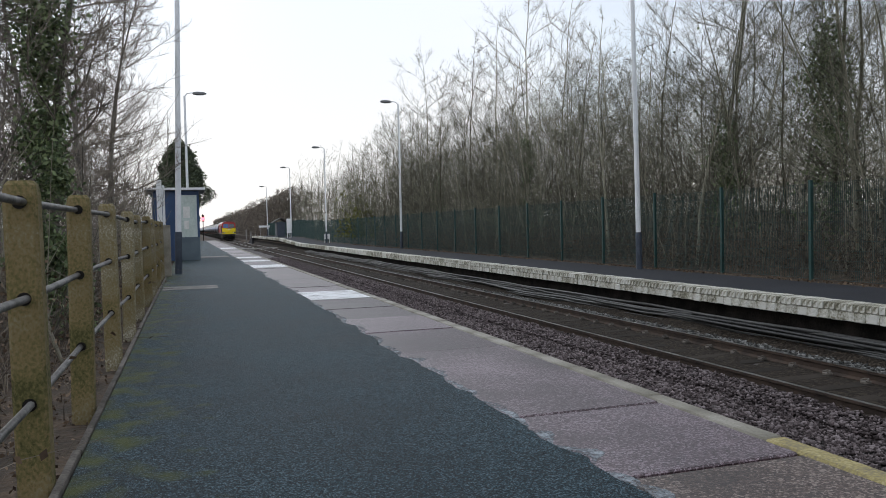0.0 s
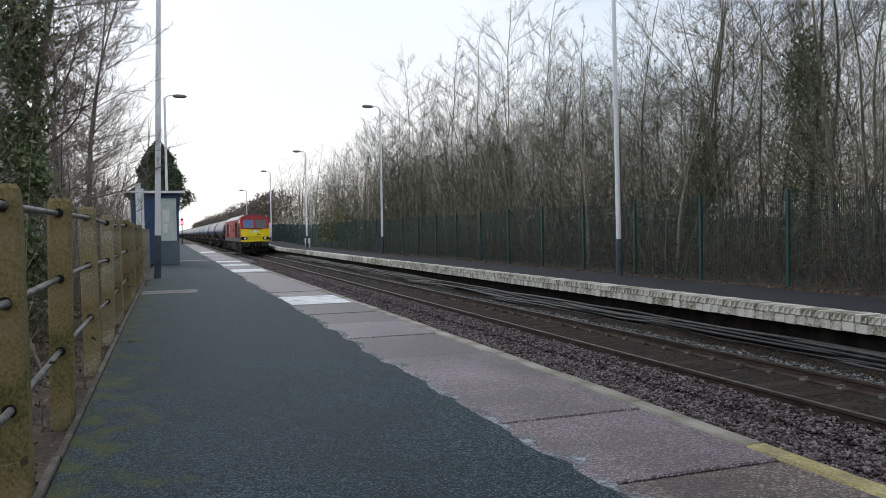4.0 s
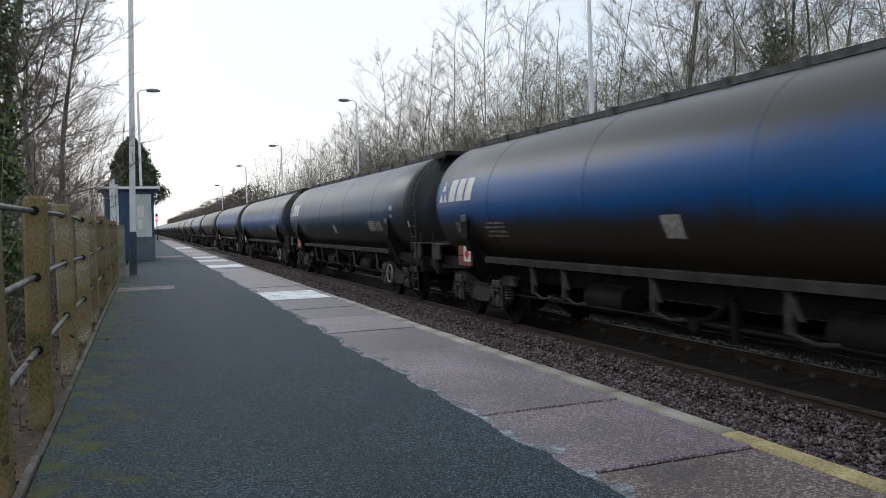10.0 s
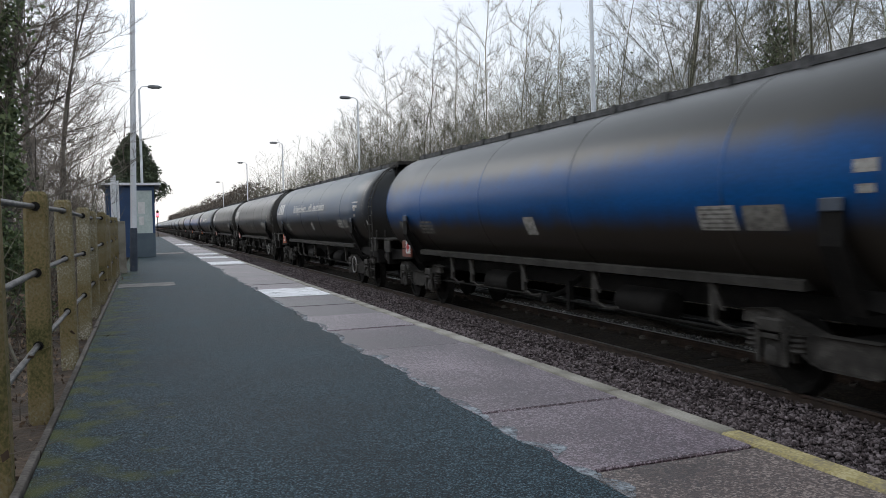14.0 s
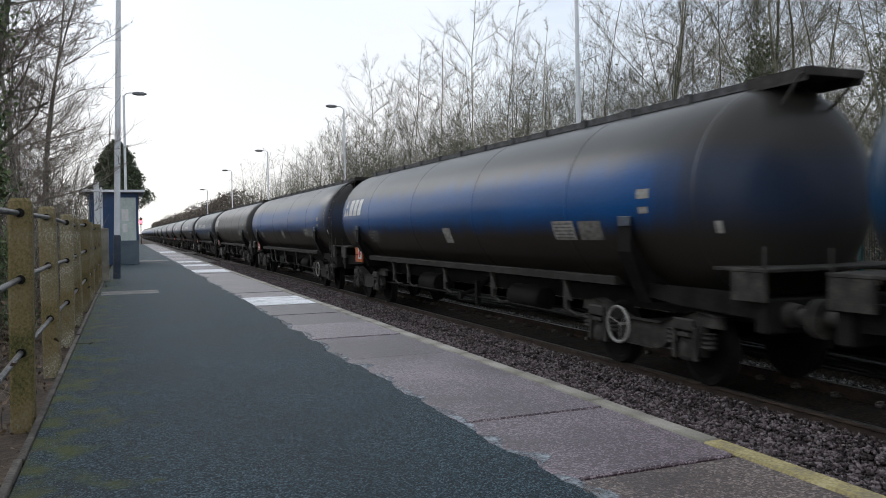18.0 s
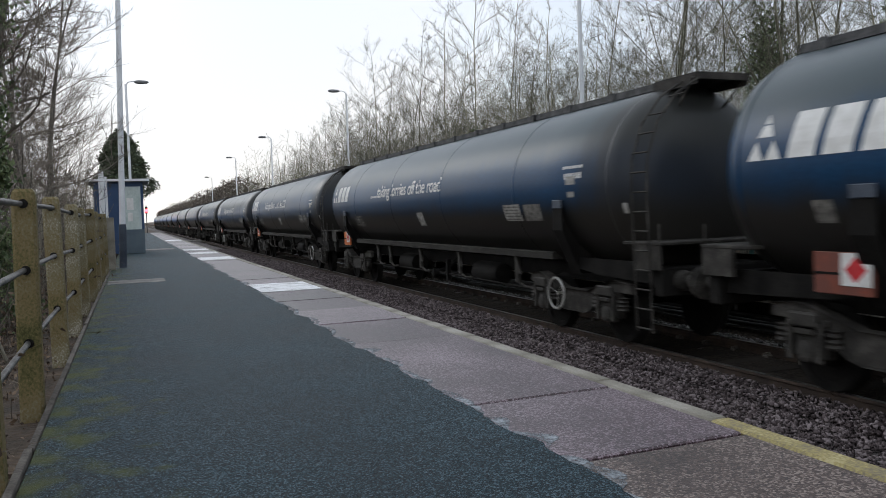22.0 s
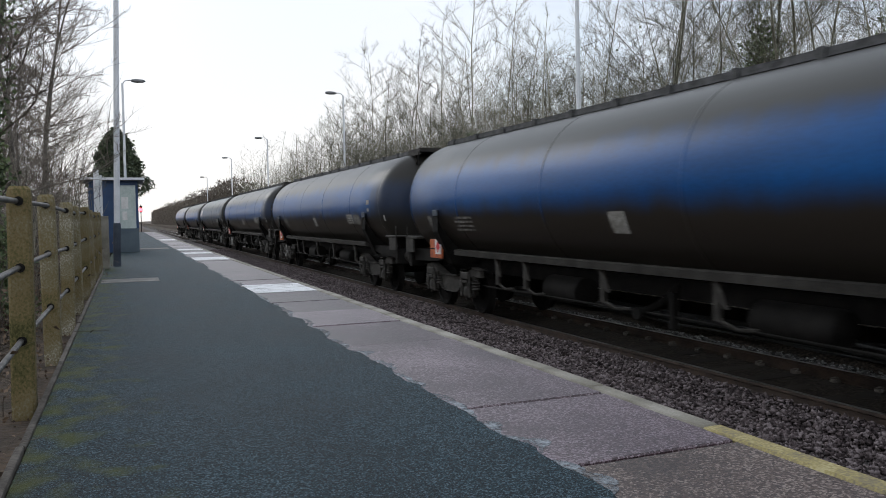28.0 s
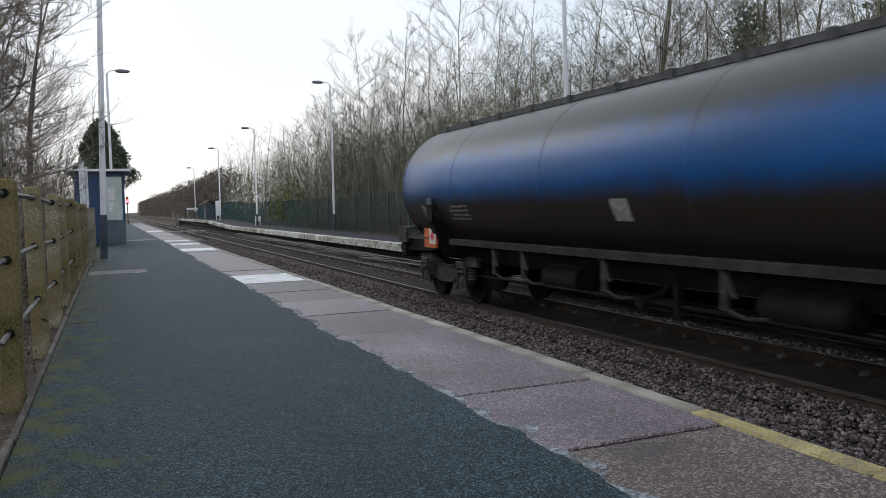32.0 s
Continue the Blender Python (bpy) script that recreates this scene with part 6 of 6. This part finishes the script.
def cab_end(flip):
    """Nose of the cab: lower front upright, windscreen raked back."""
    m = Matrix.Identity(4) if not flip else Matrix.Translation((0, LEN, 0)) @ Matrix.Diagonal((1, -1, 1, 1))
    bl = 0.12 if flip else 0.48      # the trailing buffers are pressed in
    cab = new("cab")
    cab.empty_display_size = 0.2
    cab.parent = loco
    cab.matrix_basis = m
    body = Geo()
    low = [(-LH, 0.14, 1.27), (LH, 0.14, 1.27), (LH, 0.46, 3.42), (1.16, 0.52, 3.62), (0.83, 0.58, 3.79), (0.4, 0.62, 3.88), (-0.4, 0.62, 3.88), (-0.83, 0.58, 3.79), (-1.16, 0.52, 3.62), (-LH, 0.46, 3.42)]
    back = [(x, 2.5, z) for x, z in sect]
    # side walls and roof of the cab
    vs = low + back
    fs = [(k, k + 1, 10 + k + 1, 10 + k) for k in range(2, 9)]
    body.add(vs, fs)
    for s in (-1, 1):
        x = s * LH
        body.add([(x, 0.14, 1.27), (x, 2.5, 1.27), (x, 2.5, 3.42), (x, 0.46, 3.42), (x, 0.14, 2.52)], [(0, 1, 2, 3, 4)])
    # front above the yellow panel
    body.add([(-LH, 0.14, 2.5), (-0.5, 0.0, 2.45), (0.5, 0.0, 2.45), (LH, 0.14, 2.5), (1.32, 0.46, 3.42), (1.16, 0.52, 3.62), (0.83, 0.58, 3.79), (0.4, 0.62, 3.88), (-0.4, 0.62, 3.88), (-0.83, 0.58, 3.79), (-1.16, 0.52, 3.62), (-1.32, 0.46, 3.42), (0.5, 0.34, 3.42), (-0.5, 0.34, 3.42)],
             [(0, 1, 13, 11), (1, 2, 12, 13), (2, 3, 4, 12), (12, 4, 5, 6), (12, 6, 7), (13, 12, 7, 8), (13, 8, 9), (13, 9, 10, 11)])
    part("shell", body, M_CABRED, cab, "red cab shell", smooth=25)
    y = Geo()
    out = [(-LH, 0.14), (-0.5, 0.0), (0.5, 0.0), (LH, 0.14)]
    for (xa, ya), (xb, yb) in zip(out, out[1:]):
        for z0, z1 in ((1.29, 1.46), (1.73, 2.46)):
            t0, t1 = (z1 + (0.04 if abs(xa) > 1 else 0), z1 + (0.04 if abs(xb) > 1 else 0)) if z1 > 2 else (z1, z1)
            y.add([(xa, ya - 0.006, z0), (xb, yb - 0.006, z0), (xb, yb - 0.006, t1), (xa, ya - 0.006, t0)], [(0, 1, 2, 3)])
    y.add([(-0.72, 0.02, 1.46), (0.72, 0.02, 1.46), (0.72, 0.02, 1.73), (-0.72, 0.02, 1.73)], [(0, 1, 2, 3)])
    y.box(-0.6, 0.6, -0.03, 0.02, 1.47, 1.60, 0.01)
    y.box(-0.46, 0.46, -0.012, 0.0, 1.78, 2.38, 0.004)
    part("warning_panel", y, M_YELLOW, cab, "bright yellow front panel")
    for s in (-1, 1):
        scr = Geo().add([(s * 0.07, 0.006, 2.56), (s * 0.5, 0.006, 2.56), (s * 1.12, 0.093, 2.58), (s * 1.06, 0.375, 3.36), (s * 0.5, 0.295, 3.36), (s * 0.07, 0.295, 3.36)], [(0, 1, 4, 5), (1, 2, 3, 4)])
        w = part("windscreen", scr, M_SCREEN if s < 0 else M_CABGLASS, cab, "dark windscreen")
        part("window_frame", Geo().tube([(s * 0.06, 0.0, 2.55), (s * 0.5, 0.0, 2.55), (s * 1.13, 0.09, 2.57), (s * 1.07, 0.378, 3.37), (s * 0.5, 0.298, 3.37), (s * 0.06, 0.298, 3.37), (s * 0.06, 0.0, 2.55)], 0.02, 4), M_CABRED, w)
        part("wiper", Geo().tube([(s * 0.5, 0.31, 3.44), (s * 0.62, 0.25, 3.25), (s * 0.64, 0.17, 3.05)], 0.01, 4), M_BLACK, w)
        part("headlight_recess", Geo().box(s * 0.98 - 0.26, s * 0.98 + 0.26, 0.005, 0.13, 1.46, 1.73), M_BLACK, cab)
        hl = part("headlight", Geo().lathe([(0.0, 0.0), (-0.012, 0.06), (0.0, 0.095), (0.03, 0.105)], 16, "y", (s * 0.93, 0.0, 1.59)), M_LIGHT if not flip else M_PANEL, cab, "round headlight")
        part("marker_light", Geo().lathe([(0.0, 0.0), (0.0, 0.06), (0.03, 0.06)], 12, "y", (s * 1.13, 0.03, 1.59)), M_CREAM, cab)
        part("buffer", Geo().lathe([(-bl, 0.0), (0.01 - bl, 0.2), (0.06 - bl, 0.22), (0.08 - bl, 0.10), (0.0, 0.12), (0.1, 0.16)], 18, "y", (s * 0.87, 0, 1.06)).box(s * 0.87 - 0.29, s * 0.87 + 0.29, -bl, 0.04 - bl, 0.87, 1.23, 0.05), M_SILL, cab, "oblong black buffer", smooth=30)
        part("buffer_rim", Geo().tube([(s * 0.87 + 0.31 * math.copysign(abs(math.cos(a)) ** 0.5, math.cos(a)), 0.012 - bl, 1.05 + 0.20 * math.copysign(abs(math.sin(a)) ** 0.6, math.sin(a))) for a in [k * math.tau / 24 for k in range(25)]], 0.014, 5, False), M_STEELRIM, cab, "worn bright buffer rim")
        part("side_window", Geo().box(s * LH - 0.004, s * LH + 0.006, 0.66, 0.98, 2.6, 3.32).add([(s * (LH + 0.006), a, z) for a, z in ((0.26, 2.6), (0.62, 2.6), (0.62, 3.32), (0.44, 3.32))], [(0, 1, 2, 3)]).box(s * LH - 0.004, s * LH + 0.006, 1.02, 1.30, 2.6, 3.32), M_SIDEGLASS, cab, "dark cab side window")
        d = part("cab_door", Geo().box(s * LH - 0.01, s * LH + 0.008, 1.58, 2.1, 1.62, 3.36, 0.004), M_RED, cab, "red cab door")
        part("door_window", Geo().box(s * LH - 0.016, s * LH + 0.016, 1.68, 2.0, 2.5, 3.24), M_SIDEGLASS, d)
        for yy in (1.5, 2.18):
            part("handrail_recess", Geo().box(s * LH - 0.004, s * LH + 0.005, yy - 0.035, yy + 0.035, 1.55, 3.1), M_SILL, d, "grimy brown recess")
            part("handrail", Geo().tube([(s * (LH + 0.04), yy, 1.6), (s * (LH + 0.04), yy, 3.05)], 0.018, 6), M_SILL, d)
        st = Geo()
        for yy in (1.62, 2.06):
            st.tube([(s * 1.2, yy, 1.25), (s * 1.22, yy, 0.3)], 0.02, 5)
        for k in range(4):
            st.box(s * 1.2 - 0.06, s * 1.2 + 0.06, 1.62, 2.06, 0.32 + k * 0.26, 0.345 + k * 0.26)
        part("steps", st, M_LOCOGREY, cab, "pale metal cab steps")
    part("grab_rail", Geo().tube([(-0.62, 0.0, 2.40), (-0.62, -0.045, 2.41), (0.62, -0.045, 2.41), (0.62, 0.0, 2.40)], 0.014, 5), M_BLACK, cab, "thin dark grab rail")
    # dark strips paint the shadow line across the yellow front
    part("shadow_lip", Geo().box(-0.7, 0.7, -0.04, 0.0, 1.605, 1.625).box(-0.68, 0.68, -0.02, 0.0, 1.725, 1.74), M_SOOT, cab, "grimy lip with painted shadow")
    part("notice", Geo().box(-0.16, 0.16, -0.018, -0.012, 2.12, 2.36), M_WHITEPLAIN, cab, "white square plate")
    for x in (-0.46, 0.34):
        part("small_label", Geo().box(x, x + 0.12, -0.018, -0.012, 2.14, 2.34), M_CREAM, cab)
    nb = Geo()
    for k in range(5):
        nb.box(0.14 + k * 0.062, 0.185 + k * 0.062, -0.017, -0.011, 1.90, 1.99)
    part("number_bars", nb, M_BLACK, cab, "short dark bars")
    for s in (-1, 1):
        part("grey_skirt", Geo().box(min(s * LH, s * (LH + 0.003)), max(s * LH, s * (LH + 0.003)), 0.16, 2.5, 1.27, 1.6), M_LOCOGREY, cab)
    part("bufferbeam", Geo().box(-1.25, 1.25, 0.0, 0.5, 0.75, 1.28, 0.04).box(-1.2, 1.2, -0.1, 0.2, 0.32, 0.5, 0.04).box(-1.1, 1.1, 0.1, 0.2, 0.45, 0.9), M_BLACK, cab, "black buffer beam and plough")
    part("coupling", Geo().box(-0.1, 0.1, -bl * 0.7, 0.0, 0.95, 1.1, 0.03).tube([(0, -bl * 0.6, 1.0), (0, -bl * 0.75, 0.8), (0, -bl * 0.6, 0.6)], 0.035, 6).tube([(0.3, -0.02, 1.25), (0.34, -0.2, 0.9), (0.3, -0.1, 0.6)], 0.03, 6).tube([(-0.3, -0.02, 1.25), (-0.34, -0.2, 0.9), (-0.3, -0.1, 0.6)], 0.03, 6), M_GRIME, cab)
    part("exhaust_box", Geo().box(-0.05, 0.36, 0.64, 1.3, 3.84, 4.0, 0.05).box(0.18, 0.62, 0.68, 1.35, 3.78, 4.08, 0.07).box(-0.5, 0.0, 0.75, 1.3, 3.84, 3.95, 0.03), M_SOOT, cab, "sooty roof housing")
    return cab


cab_end(False)
cab_end(True)
for s in (-1, 1):
    part("body_side", Geo().box(min(s * LH, s * (LH - 0.03)), max(s * LH, s * (LH - 0.03)), 2.5, LEN - 2.5, 1.6, 3.42), M_RED, loco, "red bodyside")
part("grey_band", Geo().box(-LH - 0.003, LH + 0.003, 2.5, LEN - 2.5, 1.27, 1.6), M_LOCOGREY, loco, "dark grey lower band")
roof = Geo()
rp = sect[2:]
roof.add([(x, y, z) for y in (2.5, LEN - 2.5) for x, z in rp], [(k, k + 1, 8 + k + 1, 8 + k) for k in range(7)])
part("roof", roof, M_ROOF, loco, "silver-grey curved roof", smooth=30)
for y0, y1 in ((4.2, 7.4), (14.2, 17.6)):
    part("roof_grille", Geo().prism([(-0.95, 3.76), (-0.55, 4.0), (0.55, 4.0), (0.95, 3.76)], y0, y1), M_SOOT, loco, "sooty roof fan housing")
for k in range(7):
    y = 3.2 + k * 2.35
    part("roof_rib", Geo().add([(x * 1.006, yy, z + 0.012) for yy in (y, y + 0.05) for x, z in rp], [(k2, k2 + 1, 8 + k2 + 1, 8 + k2) for k2 in range(7)]), M_LOCOGREY, loco)
for y0, y1 in ((3.7, 6.1), (15.2, 17.4)):
    part("grille", Geo().box(LH - 0.02, LH + 0.012, y0, y1, 1.66, 3.16, 0.008), M_GRILLE, loco, "tall dark radiator grille")
    gr = part("grille", Geo().box(-LH - 0.012, -LH + 0.02, y0, y1, 1.66, 3.16, 0.008), M_GRILLE, loco, "tall dark radiator grille")
    slat = Geo().box(-LH - 0.022, -LH - 0.012, y0 + 0.05, y1 - 0.05, 0, 0.024).mesh("slat", M_GRILLE)
    for k in range(30):
        part("slat", slat, None, gr, at=Matrix.Translation((0, 0, 1.70 + k * 0.048)))
    for k in range(4):
        a, b = y0 + 0.12 + (y1 - y0) * k / 4, y0 + 0.12 + (y1 - y0) * (k + 0.5 + 0.4 * (k % 2)) / 4
        part("brace", Geo().tube([(-LH - 0.012, a, 1.72), (-LH - 0.012, b, 3.12)], 0.018, 5), M_GRILLE, gr)
    part("sill_plate", Geo().box(-LH - 0.03, -LH, y0 - 0.03, y1 + 0.03, 1.62, 1.66), M_LOCOGREY, gr)
part("nameplate", Geo().box(-LH - 0.012, -LH, 7.6, 9.0, 2.3, 2.52, 0.004), M_BLACK, loco, "dark nameplate")
part("emblem_plate", Geo().box(-LH - 0.01, -LH, 13.75, 14.45, 2.18, 2.8), M_CREAM, loco, "off-white square mark")
part("emblem_field", Geo().box(-LH - 0.014, -LH - 0.01, 13.81, 14.39, 2.25, 2.73), M_RED, loco)
part("emblem_bars", Geo().box(-LH - 0.018, -LH - 0.014, 13.87, 14.05, 2.32, 2.66).box(-LH - 0.018, -LH - 0.014, 14.13, 14.31, 2.32, 2.66), M_CREAM, loco)
for yy, zz, hh in ((6.9, 0.45, 0.55), (7.25, 0.5, 0.5), (12.75, 0.4, 0.6), (13.2, 0.5, 0.5), (6.2, 0.6, 0.4), (14.2, 0.6, 0.4)):
    part("equipment_box", Geo().box(-1.2, -0.8, yy, yy + 0.32, zz, zz + hh, 0.03), M_GRIME, loco)
part("air_pipe", Geo().tube([(-1.15, 1.0, 1.12), (-1.18, 6.5, 1.1), (-1.18, 13.5, 1.1), (-1.15, 19.4, 1.12)], 0.03, 6), M_GRIME, loco)
part("vent_slot", Geo().box(-LH - 0.008, -LH, 1.0, 1.25, 2.2, 2.28), M_BLACK, loco)
for yy in (2.75, 3.15):
    part("side_lamp", Geo().box(-LH - 0.015, -LH, yy, yy + 0.1, 2.55, 2.62), M_BLACK, loco)
part("side_label", Geo().box(-LH - 0.006, -LH, 2.35, 2.52, 2.95, 3.2), M_CREAM, loco)
part("side_label", Geo().box(-LH - 0.006, -LH, 10.5, 10.65, 3.0, 3.2), M_CREAM, loco)
part("fuel_tank", Geo().box(-1.15, 1.15, 7.6, 12.6, 0.35, 1.15, 0.08).box(-1.2, 1.2, 7.9, 10.5, 0.5, 0.9, 0.05), M_GRIME, loco, "grimy fuel tank")
part("underframe", Geo().box(-1.1, 1.1, 0.5, LEN - 0.5, 1.05, 1.27), M_BLACK, loco)
lw = Geo().lathe([(-0.07, 0.0), (-0.07, 0.12), (-0.03, 0.2), (-0.03, 0.42), (-0.07, 0.45), (-0.07, 0.54), (0.07, 0.56), (0.07, 0.0)], 26, "x", (0, 0, 0.54)).mesh("wheel", M_GRIME, 40)
for yc in (3.9, LEN - 3.9):
    tr_ = new("truck")
    tr_.empty_display_size, tr_.parent, tr_.matrix_basis = 0.2, loco, Matrix.Translation((0, yc, 0))
    for s in (-1, 1):
        part("side_frame", Geo().prism([(-2.6, 0.7), (-2.5, 0.95), (2.5, 0.95), (2.6, 0.7), (2.2, 0.55), (1.5, 0.72), (0.7, 0.55), (-0.7, 0.55), (-1.5, 0.72), (-2.2, 0.55)], s * 1.08 - 0.06, s * 1.08 + 0.06, "x"), M_GRIME, tr_)
        for dy in (-2.0, 0, 2.0):
            part("wheel", lw, None, tr_, at=Matrix.Translation((s * 0.77, dy, 0)) @ Matrix.Diagonal((-s, 1, 1, 1)))
            part("axlebox", Geo().box(s * 1.12 - 0.1, s * 1.12 + 0.1, dy - 0.2, dy + 0.2, 0.38, 0.72, 0.04), M_GRIME, tr_)
        for dy in (-1.4, -0.6, 0.6, 1.4):
            sp = Geo().lathe([q for k in range(6) for q in ((0.42 + k * 0.07, 0.09), (0.455 + k * 0.07, 0.15))], 12, "z", (s * 1.17, dy, 0))
            part("coil_spring", sp, M_SILL, tr_, smooth=40)


# ---- movement ----
def nose(t):
    """Place of the locomotive's nose along the track."""
    u = t - 16
    return -199.435 - 23.2346 * u - 0.030771 * u * u + 0.000016874 * u ** 3 + 0.25 + 0.15 * math.exp(-((t - 18.5) / 3) ** 2)


def motions():
    times = [float(k) for k in range(33)]
    walk(loco, [(t, pose(XC, nose(t), ZR)) for t in times])
    for k, w in enumerate(WAGONS):
        walk(w, [(t, pose(XC, nose(t) + FIRST + k * PITCH, ZR)) for t in times])


motions()
